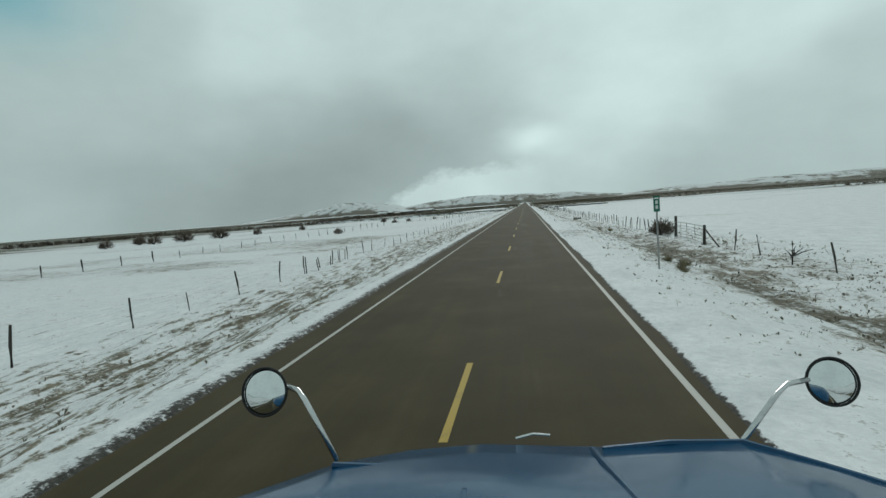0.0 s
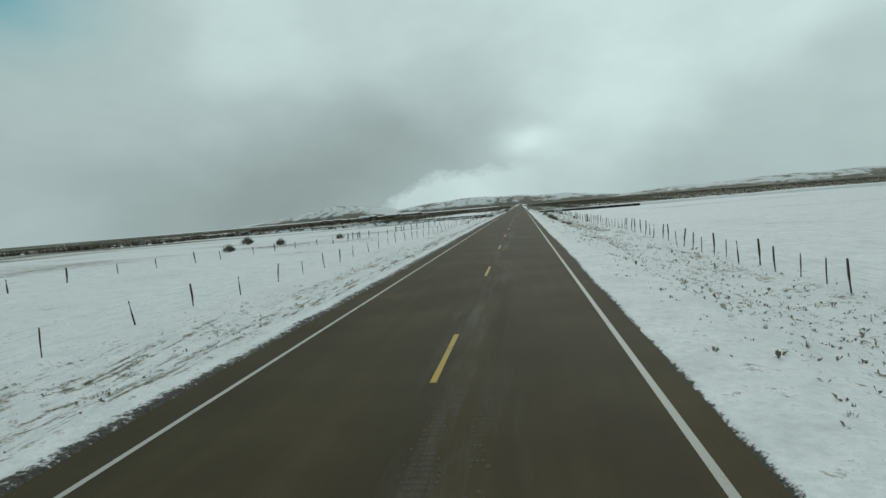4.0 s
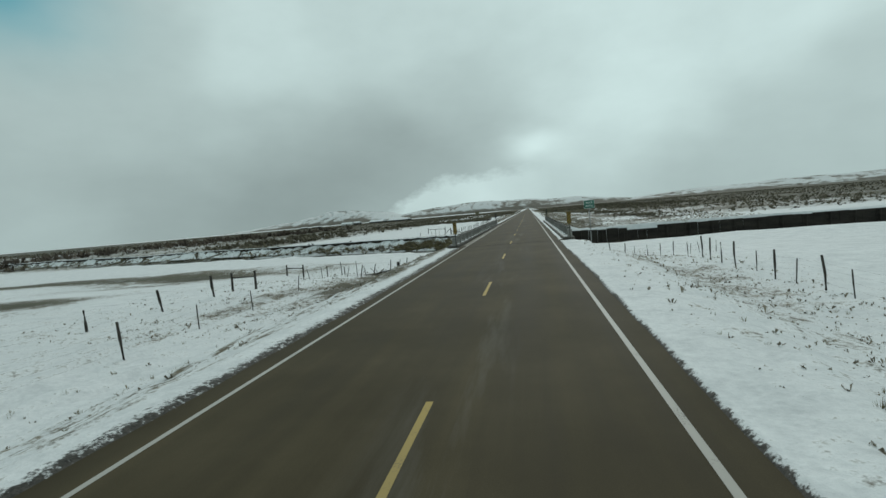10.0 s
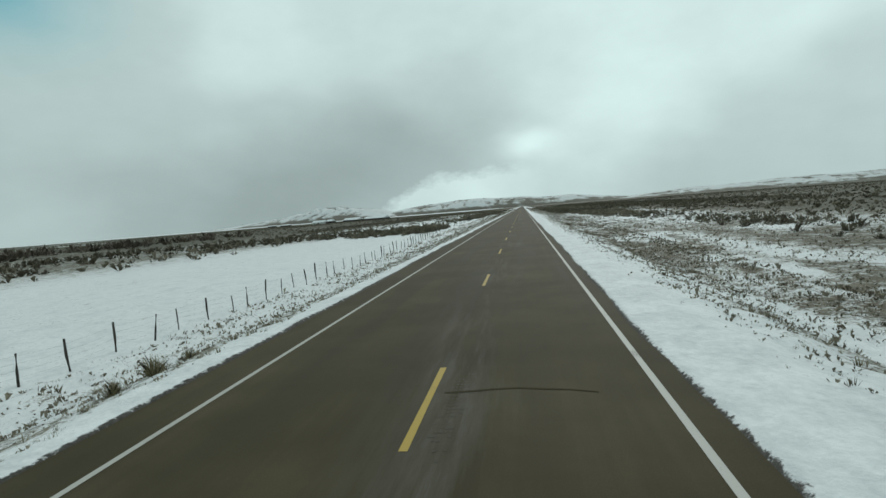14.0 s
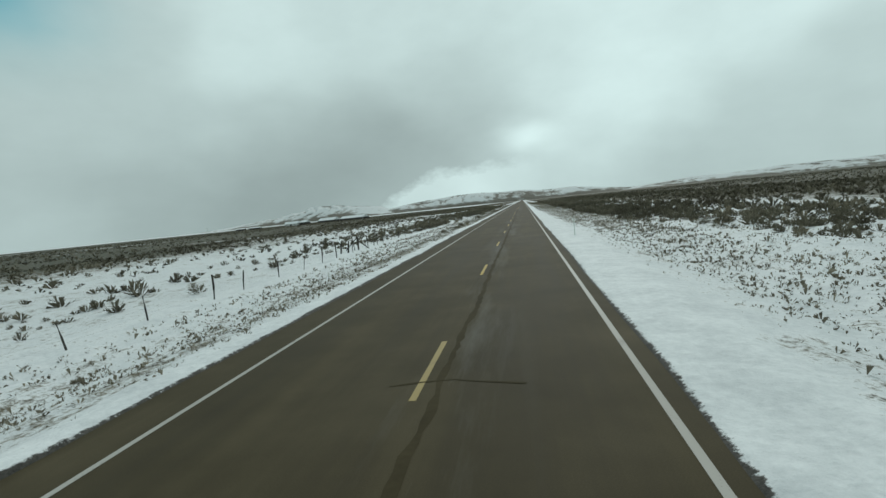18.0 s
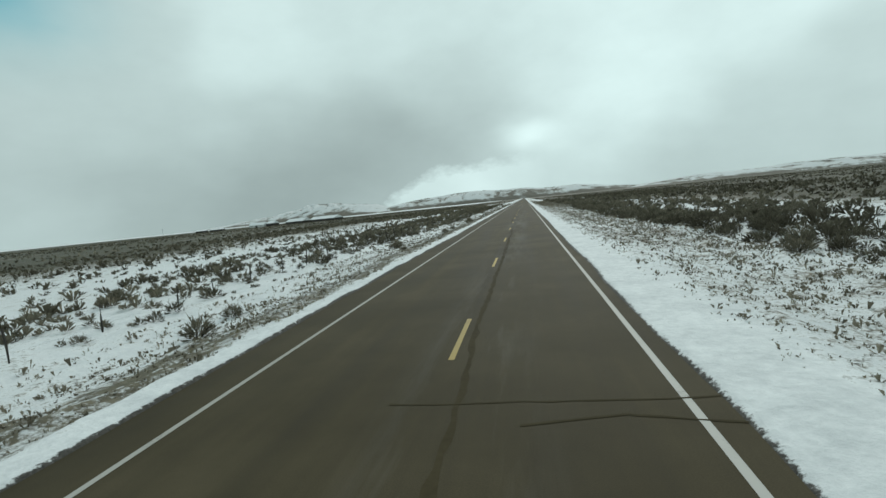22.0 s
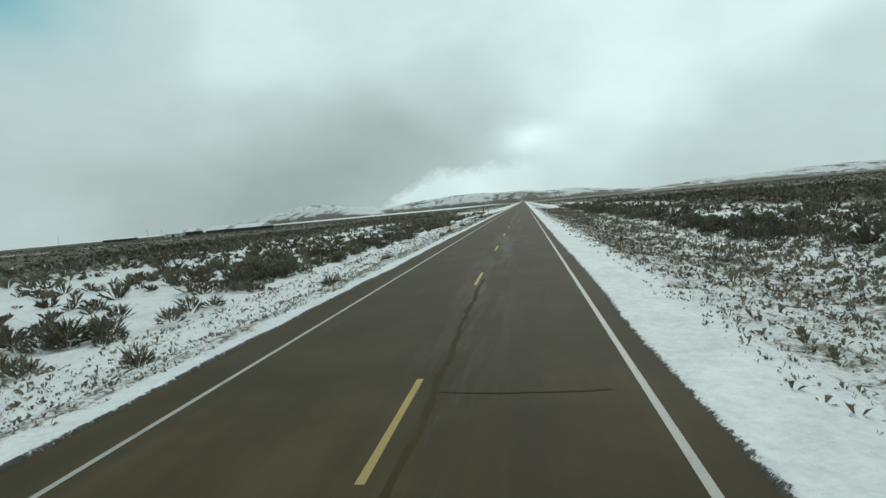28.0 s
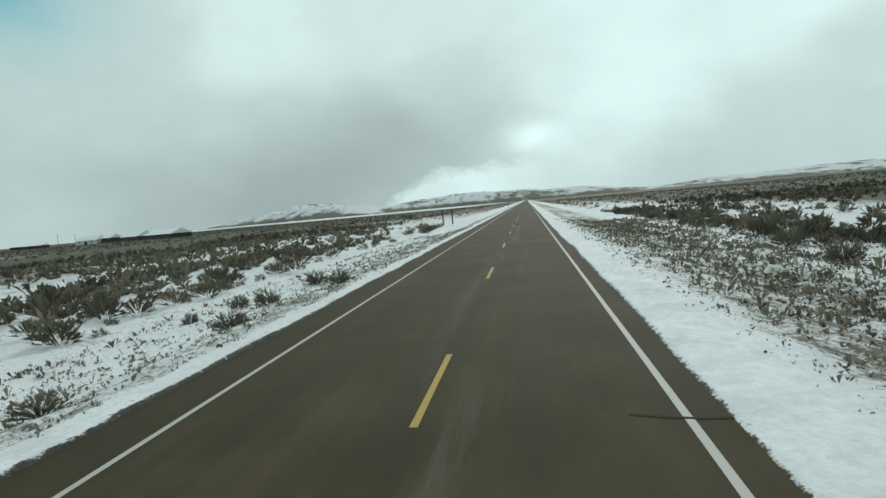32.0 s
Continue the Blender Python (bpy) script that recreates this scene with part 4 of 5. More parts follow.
def weed_density(x, y):
    return np.clip(verge_strip(x, y) * np.where(y < 310, 1.2, 1.5), 0, 1) * dry(x, y)


def straw_density(x, y):
    """A narrow strip of standing straw right behind the berm."""
    here = np.interp(y, [380, 388, 396, 400, 540, 552, 610, 625, 650, 700, 790, 815, 930], [0, 1, 1, 0, 0, 1, 0.9, 0.2, 0.4, 0.1, 0.1, 0.8, 0.8])
    return np.exp(-((x + 5.75) / 0.45) ** 2) * here * step(0.30, 0.55, fbm(x * 0.3, y * 0.12))


tufts = np.concatenate([sow(-13, -4.4, -5, 930, 22000, tuft_density, rng), sow(4.4, 14, -5, 930, 22000, tuft_density, rng), sow(-7, -5.0, 380, 930, 12000, straw_density, rng)])
scatter("grass_tufts", tufts, rng.uniform(0.09, 0.26, len(tufts)), rng.random(len(tufts)), GRASS,
        "dead straw-coloured grass tufts poking through thin snow", "grass", n=14, w=0.032, seed=5, blades=True)
weeds = np.concatenate([sow(-12, -4.8, -5, 300, 9000, weed_density, rng), sow(-24, -4.8, 287, 330, 12000, weed_density, rng), sow(-12.5, -5, 366, 930, 100000, weed_density, rng), sow(4.4, 13, -5, 352, 36000, weed_density, rng), sow(13, 18, -5, 60, 6000, weed_density, rng), sow(4.6, 13.5, 352, 930, 140000, weed_density, rng), sow(13.5, 18.5, 440, 930, 20000, weed_density, rng), sow(13.5, 36, 352, 470, 16000, weed_density, rng)])
size = np.exp(np.clip(rng.normal(-2.28, 0.42, len(weeds)), -3.2, -1.25)) * (1 + 0.09 * np.clip(np.abs(weeds[:, 0]) - 6, 0, 7) * (weeds[:, 1] > 352)) * (1 + 0.45 * (weeds[:, 0] > 6) * step(740, 790, weeds[:, 1]))
tone = np.clip(rng.normal(0.50, 0.24, len(weeds)) + 0.5 * (fbm(weeds[:, 0] * 0.3, weeds[:, 1] * 0.1) - 0.5), 0, 1)
beside = np.abs(weeds[:, 0]) < 9.0
scatter("low_weeds", weeds[beside], size[beside], tone[beside], WEED,
        "small grey-brown weed clumps dotted over the snowy verge", "weeds", n=3, flat=0.9, kinds=40, seed=6)
scatter("low_weeds", weeds[~beside], size[~beside], tone[~beside], WEED,
        "grey-brown weed clumps thick on the snowy bank", "weeds", n=3, flat=0.95, kinds=40, seed=7)


# ---------------------------------------------------------------- snow on the bridge, joints and cracks
DIRTY_SNOW = two_tone("dirty_snow_and_sand", (0.11, 0.098, 0.078), (0.36, 0.345, 0.31), 0.8, 12, 0.85, bumped=0.5, dist=0.03)
GREY_SNOW = two_tone("grey_trodden_snow", (0.38, 0.385, 0.38), (0.80, 0.82, 0.825), 1.0, 9, 0.8, bumped=0.5, dist=0.03)


def drift(name, label, x, w, h, y0, y1, z, seed, mat=SNOW):
    """A ragged low ridge of snow along the road."""
    ys = np.arange(y0, y1, 0.22)
    wl = w * (0.25 + 1.0 * fbm(ys * 0.7 + seed, ys * 0 + seed, 4) + 0.35 * (vnoise(ys * 2.3, ys * 0 + seed) - 0.3))
    wr = w * (0.25 + 1.0 * fbm(ys * 0.7 + seed + 40, ys * 0 + seed, 4) + 0.35 * (vnoise(ys * 2.3 + 9, ys * 0 + seed) - 0.3))
    here = step(0.16, 0.36, fbm(ys * 0.45 + seed * 3, ys * 0 + 2.5, 3))
    wl, wr = wl * (0.25 + 0.75 * here), wr * (0.25 + 0.75 * here)
    hh = h * (0.5 + fbm(ys * 0.8 + seed, ys * 0 + 5.5, 3)) * here - 0.03 * (1 - here)
    n = len(ys)
    rows = [np.stack([x - wl, ys, np.full(n, z - 0.02)], 1), np.stack([x - wl * 0.55, ys, z + hh * 0.8], 1), np.stack([np.full(n, x), ys, z + hh], 1),
            np.stack([x + wr * 0.55, ys, z + hh * 0.8], 1), np.stack([x + wr, ys, np.full(n, z - 0.02)], 1)]
    i = np.arange(n - 1)
    f = np.concatenate([np.stack([i + k * n, i + (k + 1) * n, i + 1 + (k + 1) * n, i + 1 + k * n], 1) for k in range(4)])
    ob = raw_mesh(name, np.concatenate(rows), f, mat, smooth=True)
    return tagged(ob, label, "snow", kind="stuff")


drift("snow_drift", "strip of packed snow along the kerb of the bridge", 3.94, 0.20, 0.06, 310.5, 364.4, 0.0, 3)
drift("snow_drift", "dirty strip of snow and sand along the bridge kerb", -3.74, 0.34, 0.05, 311, 364, 0.0, 8, DIRTY_SNOW)
drift("snow_drift", "snow lying along the top of the bridge kerb", 4.30, 0.17, 0.04, 310.5, 364, 0.195, 23, GREY_SNOW)
drift("snow_drift", "snow lying on the kerb below the railing", 4.56, 0.26, 0.05, 310.5, 364, 0.195, 12)
drift("snow_drift", "snow lying on the kerb below the railing", -4.50, 0.28, 0.05, 310.5, 364, 0.195, 17)


def crack(points, w, seed, mat=TAR, name="sealed_crack", label="dark sealed crack across the road", z=0.006):
    """A wandering band of tar on the asphalt."""
    r = random.Random(seed)
    bm = bmesh.new()
    prev, sway = None, 0.0
    for (xa, ya), (xb, yb) in zip(points, points[1:]):
        d = math.hypot(xb - xa, yb - ya)
        n = max(2, int(d / 0.3))
        for k in range(n + 1):
            f = k / n
            x, y = xa + (xb - xa) * f, ya + (yb - ya) * f
            nx, ny = (yb - ya) / d, -(xb - xa) / d
            sway = 0.8 * sway + r.uniform(-0.035, 0.035)
            j = sway
            ww = w * r.uniform(0.4, 1.2) / 2
            a = bm.verts.new((x + nx * (j + ww), y + ny * (j + ww), z))
            b = bm.verts.new((x + nx * (j - ww), y + ny * (j - ww), z))
            if prev:
                bm.faces.new((prev[0], prev[1], b, a))
            prev = (a, b)
    ob = part(name, bm, mat, road, label)
    return ob


FAINT_TAR = two_tone("old_crack_sealing", (0.045, 0.036, 0.0195), (0.063, 0.0505, 0.0275), 0.9, 9, 0.85, spec=0.08)
crack([(-4.2, 309.9), (3.9, 310.4)], 0.42, 1, TAR, "expansion_joint", "dark tarred expansion joint at the bridge end")
crack([(-4.2, 364.3), (3.9, 364.7)], 0.30, 2, TAR, "expansion_joint", "dark tarred expansion joint at the bridge end")
for i, (y, xa, xb) in enumerate(((385.5, 0.2, 2.4), (466.8, -1.2, 3.6), (494.0, -0.5, 1.6), (601.2, -0.6, 3.7), (600.4, 1.2, 3.8), (631.5, -0.8, 3.4), (655, -3, 3.2), (681.3, -1.5, 2.6),
                                 (690, -0.6, 0.9), (764, 0.4, 2.8), (803.4, -3.6, 3.9), (806.8, 2.8, 3.9), (812, 0.9, 3.5), (828.0, 2.9, 4.0), (833, 2.4, 3.9), (871.5, 2.6, 4.1), (905, -2, 3.8))):
    crack([(xa, y), ((xa + xb) / 2, y + 0.15 * (-1) ** i), (xb, y - 0.1)], 0.055, 20 + i, FAINT_TAR)
for i, (x, y0, y1) in enumerate(((0.28, 468, 640), (-0.2, 655, 720), (0.22, 740, 775), (1.3, 466, 469))):
    crack([(x, y0), (x + 0.1, (y0 + y1) / 2), (x - 0.05, y1)], 0.15, 60 + i, FAINT_TAR, name="sealed_seam", label="dark sealed seam along the lane", z=0.003)


def road_patch(x, y, w, l, seed, mat=TAR, label="dark worn patch in the asphalt"):
    """A flat irregular patch on the road surface."""
    r = random.Random(seed)
    # broken into small flecks that thin out towards the rim
    bm = bmesh.new()
    cell = 0.06
    for i in range(int(w / cell)):
        for j in range(int(l / cell / 2)):
            u, v = (i + 0.5) * cell - w / 2, (j + 0.5) * cell * 2 - l / 2
            q = math.hypot(u / (w / 2), v / (l / 2)) + 0.5 * (vnoise(np.array([x * 7 + u * 3]), np.array([y * 3 + v * 1.5]))[0] - 0.4)
            if r.random() > 1.25 - 1.15 * q:
                continue
            s = r.uniform(0.25, 0.47)
            c = [(u + math.cos(k * 1.0472) * cell * s, v + math.sin(k * 1.0472) * cell * 2 * s * r.uniform(0.6, 1.0)) for k in range(6)]
            bm.faces.new([bm.verts.new((x + p, y + o, 0.0035)) for p, o in c])
    part("asphalt_patch", bm, mat, road, label)


DULL_SALT = two_tone("dried_salt_film", (0.068, 0.059, 0.045), (0.105, 0.096, 0.082), 2, 30, 0.85, spec=0.1)
road_patch(2.35, 344.2, 1.1, 2.4, 1, FAINT_TAR)
road_patch(1.6, 341.9, 0.6, 1.2, 2, FAINT_TAR)
road_patch(-2.6, 343, 0.8, 2.0, 3, FAINT_TAR)
for i, (x, y, w, l) in enumerate(((1.75, 643, 0.5, 2.6), (0.3, 622, 0.5, 9.0), (0.25, 634, 0.45, 8.0), (0.2, 650, 0.6, 12.0), (1.75, 652, 0.5, 3.2), (1.9, 103.0, 2.6, 0.9), (2.9, 101.5, 0.6, 1.2), (0.4, 385, 0.5, 4.0), (0.35, 112, 0.5, 14.0), (0.95, 118, 0.35, 16.0), (0.3, 92, 0.4, 10.0), (1.3, 665, 0.5, 6.0))):
    road_patch(x, y, w, l, 30 + i, DULL_SALT, "pale patch of dried road salt")


# ---------------------------------------------------------------- signs and markers
def plain(name, colour, rough=0.5, metal=0.0, var=0.12):
    lo, hi = tuple(c * (1 - var) for c in colour), tuple(min(1, c * (1 + var)) for c in colour)
    return two_tone(name, lo, hi, 4, 40, rough, metal, 0.1)


GREEN = plain("green_sign_sheeting", (0.010, 0.125, 0.085), 0.4)
SIGN_WHITE = plain("white_sign_sheeting", (0.66, 0.70, 0.68), 0.45)
YELLOW = plain("yellow_sign_sheeting", (0.34, 0.22, 0.03), 0.5)
BLACK = plain("black_sheeting", (0.014, 0.014, 0.014), 0.5)
SIGN_BACK = plain("weathered_sign_back", (0.20, 0.185, 0.12), 0.6, 0.2)
OLD_SIGN = plain("dark_weathered_sign_back", (0.06, 0.062, 0.055), 0.6, 0.2)


def bars(parent, specs, y, mat, name="bar"):
    for x, z, w, h in specs:
        part(name, box(bmesh.new(), x - w / 2, x + w / 2, y - 0.006, y, z - h / 2, z + h / 2), mat, parent)


def sign_post(parent, h, x=0.0, w=0.03, mat=None):
    """A U-channel steel post."""
    bm = box(bmesh.new(), x - w, x + w, -0.006, 0.0, -0.4, h)
    box(bm, x - w, x - w + 0.006, 0.0, 0.035, -0.4, h)
    box(bm, x + w - 0.006, x + w, 0.0, 0.035, -0.4, h)
    return part("post", bm, mat or STEEL, parent, "steel channel post")


def river_sign():
    x, y = 5.85, 307.5
    z = gz(x, y)
    s = thing("river_name_sign", "green road sign naming the river, on a steel post in snow", "road sign", at=(x, y, z))
    top = 2.86 - z
    sign_post(s, top - 0.05)
    c, w, h = top - 0.29, 0.36, 0.29
    panel = part("panel", box(bmesh.new(), -w, w, -0.012, -0.008, c - h, c + h), SIGN_WHITE, s, "white-edged aluminium panel")
    face = part("face", box(bmesh.new(), -w + 0.02, w - 0.02, -0.018, -0.012, c - h + 0.02, c + h - 0.02), GREEN, panel, "green reflective face")
    for word, dz in (("BEAR", 0.045), ("RIVER", -0.185)):
        cu = bpy.data.curves.new("lettering", "FONT")
        cu.body, cu.size, cu.align_x, cu.extrude = word, 0.20, "CENTER", 0.002
        cu.materials.append(SIGN_WHITE)
        o = new("lettering", cu)
        me = bpy.data.meshes.new_from_object(o)
        bpy.data.objects.remove(o)
        o = new("lettering", me)
        o.parent = panel
        o.matrix_basis = pose(0, -0.021, c + dz, 90, 0, 0)
    return s


river_sign()


def mile_marker():
    x, y = 6.05, 20.6
    z = gz(x, y)
    s = thing("mile_marker", "narrow green mile marker on a steel post in snow", "road sign", at=(x, y, z))
    top = 2.62 - z
    sign_post(s, top - 0.05)
    panel = part("panel", box(bmesh.new(), -0.115, 0.115, -0.014, -0.006, top - 0.60, top), GREEN, s, "tall narrow green panel")
    bars(panel, [(0, top - 0.09, 0.15, 0.05), (0, top - 0.24, 0.09, 0.13), (0, top - 0.43, 0.09, 0.13)], -0.014, SIGN_WHITE)


mile_marker()


def object_marker(x, y, slope, top, back=False):
    z = gz(x, y) if abs(x) > 4.95 else 0.0
    label = "yellow and black striped hazard marker at the bridge end" if not back else "back of a hazard marker on a post at the bridge end"
    s = thing("hazard_marker", label, "road sign", "hazard markers of the bridge", at=(x, y, z))
    h = top - z
    sign_post(s, h - 0.02, mat=OLD_SIGN)
    w, H = (0.11, 0.9) if back else (0.15, 0.9)
    panel = part("panel", box(bmesh.new(), -w, w, -0.012, -0.006, h - H, h), OLD_SIGN if back else YELLOW, s)
    if back:
        return s
    for k in range(-1, 5):
        z0 = h - H + 0.02 + k * 0.235
        bm = bmesh.new()
        pts = [(-w, z0 + (0.26 if slope < 0 else 0)), (w, z0 + (0 if slope < 0 else 0.26)), (w, z0 + 0.115 + (0 if slope < 0 else 0.26)), (-w, z0 + 0.115 + (0.26 if slope < 0 else 0))]
        pts = [(px, min(max(pz, h - H), h)) for px, pz in pts]
        if len({round(p[1], 4) for p in pts}) < 2:
            bm.free()
            continue
        lo = [bm.verts.new((px, -0.0155, pz)) for px, pz in pts]
        try:
            bm.faces.new(lo)
        except ValueError:
            bm.free()
            continue
        part("stripe", bm, BLACK, panel)
    return s


object_marker(-4.22, 309.9, -1, 2.02)
object_marker(4.56, 309.8, 1, 2.12)
object_marker(-4.45, 364.9, 1, 2.2, True)
object_marker(4.75, 364.9, 1, 2.2, True)


def sign_seen_from_behind():
    x, y = -8.3, 369.6
    z = gz(x, y)
    s = thing("road_sign", "back of a rectangular road sign on a dark post", "road sign", at=(x, y, z))
    top = 2.85 - z
    sign_post(s, top, mat=OLD_SIGN)
    part("panel", box(bmesh.new(), -0.38, 0.38, 0.036, 0.042, top - 0.62, top), SIGN_BACK, s, "weathered metal sign back")


sign_seen_from_behind()


def delineator(x, y, h=1.15):
    z = gz(x, y)
    s = thing("delineator", "slim white roadside marker post in snow", "marker post", "roadside marker posts", at=(x, y, z))
    bm = box(bmesh.new(), -0.034, 0.034, -0.008, 0.008, -0.3, h, 0.004)
    part("blade", bm, SIGN_WHITE, s)
    part("reflector", box(bmesh.new(), -0.03, 0.03, -0.013, -0.008, h - 0.16, h - 0.05), SIGN_WHITE, s, "pale reflector")


for x, y in ((4.9, 93.0), (4.85, 520.0), (-5.8, 833.6), (-4.75, 673.5), (4.95, 833.0)):
    delineator(x, y)


# ---------------------------------------------------------------- retaining wall on the river bank
def retaining_wall():
    w = thing("retaining_wall", "dark timber retaining wall along the far river bank", "wall", at=(0, 350.0, 0))
    r = random.Random(5)
    x = 5.6
    meshes = {}
    while x < 54:
        wd = r.choice((1.3, 1.5, 1.7))
        top = -1.4 if x < 15 else (-1.85 if x < 20 else -1.42)
        top -= r.choice((0.0, 0.0, 0.05, 0.12))
        key = (wd, round(top, 2))
        if key not in meshes:
            me_ob = part("panel", box(bmesh.new(), 0.02, wd - 0.02, -0.1, 0.1, -5.2, top, 0.02), DARK_WOOD, w)
            me_ob.location = (x, r.uniform(-0.06, 0.06), 0)
            meshes[key] = me_ob
        else:
            again(meshes[key], pose(x, r.uniform(-0.06, 0.06), 0), w)
        x += wd
    pile = part("pile", tube(bmesh.new(), [(0, 0, -5.2), (0, 0, -1.2)], 0.14, 8), DARK_WOOD, w)
    pile.location = (6.0, -0.25, 0)
    for k in range(1, 16):
        again(pile, pose(6.0 + k * 3.1, -0.25, -0.75 if 14.5 < 6 + k * 3.1 < 20.5 else -0.3), w)


retaining_wall()


def cut_bank():
    """A dark face of bare earth under the sod of the far bank, broken where it has slumped."""
    xs = np.arange(-240, -7, 0.4)
    lip = river_y(xs) + scarp_offset(xs)
    wob = (fbm(xs * 0.35, xs * 0 + 4.4, 4) - 0.5) * 1.4
    top = ground_z(xs, lip + 1.2) + 0.03
    tall = np.clip(0.75 * (fbm(xs * 0.22, xs * 0 + 8.8, 4) - 0.12) * 1.6 * (1 + 0.5 * step(-30, -20, xs)) + (vnoise(xs * 1.7, xs * 0 + 1.1) - 0.5) * 0.5, 0.08, 1.1)
    rows = [np.stack([xs, lip + 1.3, top], 1), np.stack([xs, lip - 0.25 + wob * 0.4, top], 1), np.stack([xs, lip - 0.2 + wob * 0.4, top - 0.09], 1),
            np.stack([xs, lip + 0.12 + wob * 0.4, top - 0.14], 1), np.stack([xs, lip + 0.05 + wob * 0.4, top - tall], 1), np.stack([xs, lip - 0.6 + wob * 0.4, top - tall - 0.25], 1), np.stack([xs, lip - 2.2, top - 1.6], 1)]
    n = len(xs)
    i = np.arange(n - 1)
    v = np.concatenate(rows)
    ribbon = lambda k: np.stack([i + k * n, i + (k + 1) * n, i + 1 + (k + 1) * n, i + 1 + k * n], 1)
    bank = thing("river_bank", "undercut earth river bank with snowy sod on top", "river bank", kind="structure")
    for name, ks, mat in (("sod", (0, 1), SNOW), ("earth_face", (2, 3), BARE_EARTH), ("slumped_snow", (4, 5), SNOW)):
        ob = raw_mesh(name, v, np.concatenate([ribbon(k) for k in ks]), mat, smooth=name != "earth_face")
        ob.parent = bank
    r2 = np.random.default_rng(51)
    x = np.concatenate([r2.uniform(-60, -6, 500), r2.normal(-17, 3.5, 260), r2.uniform(-24, -6, 500), r2.uniform(-200, -60, 260)])
    f = r2.random(len(x))
    y = river_y(x) + 6.2 + f * (scarp_offset(x) - 6.6)
    pts = np.stack([x, y, ground_z(x, y) - 0.05], 1)
    scatter("bank_grass", pts, r2.uniform(0.35, 0.95, len(x)), r2.random(len(x)), GRASS, "tan dead grass and brush on the slumped river bank", "grass", n=40, w=0.03, seed=52, blades=True)


BARE_EARTH = two_tone("bare_earth", (0.020, 0.017, 0.013), (0.06, 0.05, 0.038), 1.5, 14, 0.95, bumped=0.6, dist=0.05)
cut_bank()


# ---------------------------------------------------------------- gate, braces, dead wood
def pole(bm, a, b, r=0.05, sides=7):
    return tube(bm, [a, b], [r, r * 0.85], sides)


def field_gate():
    ax, ay, bx, by = 13.6, 46.2, 13.1, 37.6
    g = thing("farm_gate", "two-leaf metal tube farm gate between dark wooden posts", "gate", at=(bx, by, 0))
    for x, y, r, h in ((ax, ay, 0.13, 1.75), (bx, by, 0.11, 1.35)):
        z = gz(x, y)
        part("gate_post", pole(bmesh.new(), (x - bx, y - by, z - 0.3), (x - bx + 0.06, y - by, z + h), r), GREY_WOOD, g, "dark weathered wooden post")
    brace = gz(bx, by - 2)
    part("brace", pole(bmesh.new(), (0, -0.1, gz(bx, by) + 1.15), (0.3, -2.0, brace - 0.05), 0.05), GREY_WOOD, g)
    mx, my = (ax + bx) / 2 - 0.1, (ay + by) / 2
    for (x0, y0), (x1, y1) in (((ax, ay), (mx, my)), ((bx, by), (mx, my))):
        z0, z1 = gz(x0, y0) + 0.1, gz(x1, y1) + 0.12
        leaf = part("leaf_frame", tube(bmesh.new(), [(x0 - bx, y0 - by, z0), (x0 - bx, y0 - by, z0 + 1.15), (x1 - bx, y1 - by, z1 + 1.12), (x1 - bx, y1 - by, z1), (x0 - bx, y0 - by, z0)], 0.025, 6, False), STEEL, g, "welded metal tube gate leaf")
        for k in range(1, 5):
            part("rail", pole(bmesh.new(), (x0 - bx, y0 - by, z0 + 0.22 * k), (x1 - bx, y1 - by, z1 + 0.22 * k), 0.018, 5), STEEL, leaf)
        xm, ym, zm = (x0 + x1) / 2 - bx, (y0 + y1) / 2 - by, (z0 + z1) / 2
        part("upright", pole(bmesh.new(), (xm, ym, zm), (xm, ym, zm + 1.12), 0.02, 5), STEEL, leaf)


field_gate()


def h_brace(x, y, turn, w=1.6, h=1.35):
    z = gz(x, y)
    b = thing("fence_brace", "H-shaped timber fence brace standing in snow", "fence brace", "timber fence braces", at=(x, y, z))
    b.rotation_euler = (0, 0, radians(turn))
    for dx in (-w / 2, w / 2):
        part("post", pole(bmesh.new(), (dx, 0, -0.4), (dx + 0.03, 0.02, h), 0.09), GREY_WOOD, b)
    part("crossbar", pole(bmesh.new(), (-w / 2, 0, h * 0.72), (w / 2, 0.02, h * 0.70), 0.05), GREY_WOOD, b)


for args in ((-23.25, 320.5, -26, 2.7, 1.2), (-18.9, 382.2, -23, 4.5, 1.3), (-27.5, 226, 40), (-18.6, 303, 15), (13.2, 203, 85), (-31, 205, 50)):
    h_brace(*args)


def corner_brace(x, y):
    z = gz(x, y)
    b = thing("fence_brace", "corner post with leaning timber struts in the snow", "fence brace", "timber fence braces", at=(x, y, z))
    part("post", pole(bmesh.new(), (0, 0, -0.4), (0, 0, 1.35), 0.09), GREY_WOOD, b)
    part("strut", pole(bmesh.new(), (-1.4, 0.2, 0), (0, 0, 1.25), 0.05), GREY_WOOD, b)
    part("strut", pole(bmesh.new(), (0.9, 0.6, 0), (0, 0, 0.95), 0.05), GREY_WOOD, b)
    part("strut", pole(bmesh.new(), (0.3, -0.9, 0), (0.05, 0, 0.8), 0.04), GREY_WOOD, b)


corner_brace(-13.8, 369.8)
corner_brace(-14.8, 535.7)


def stump(x, y, h, lean, r=0.1):
    z = gz(x, y)
    s = thing("old_post", "short thick weathered post with a fallen rail beside it", "post", at=(x, y, z))
    part("post", pole(bmesh.new(), (0, 0, -0.3), (lean, 0, h), r), GREY_WOOD, s)
    part("fallen_rail", pole(bmesh.new(), (-1.9, -0.4, 0.08), (-0.1, 0, h * 0.45), 0.05), GREY_WOOD, s)


stump(-9.6, 311.8, 0.95, 0.02, 0.13)
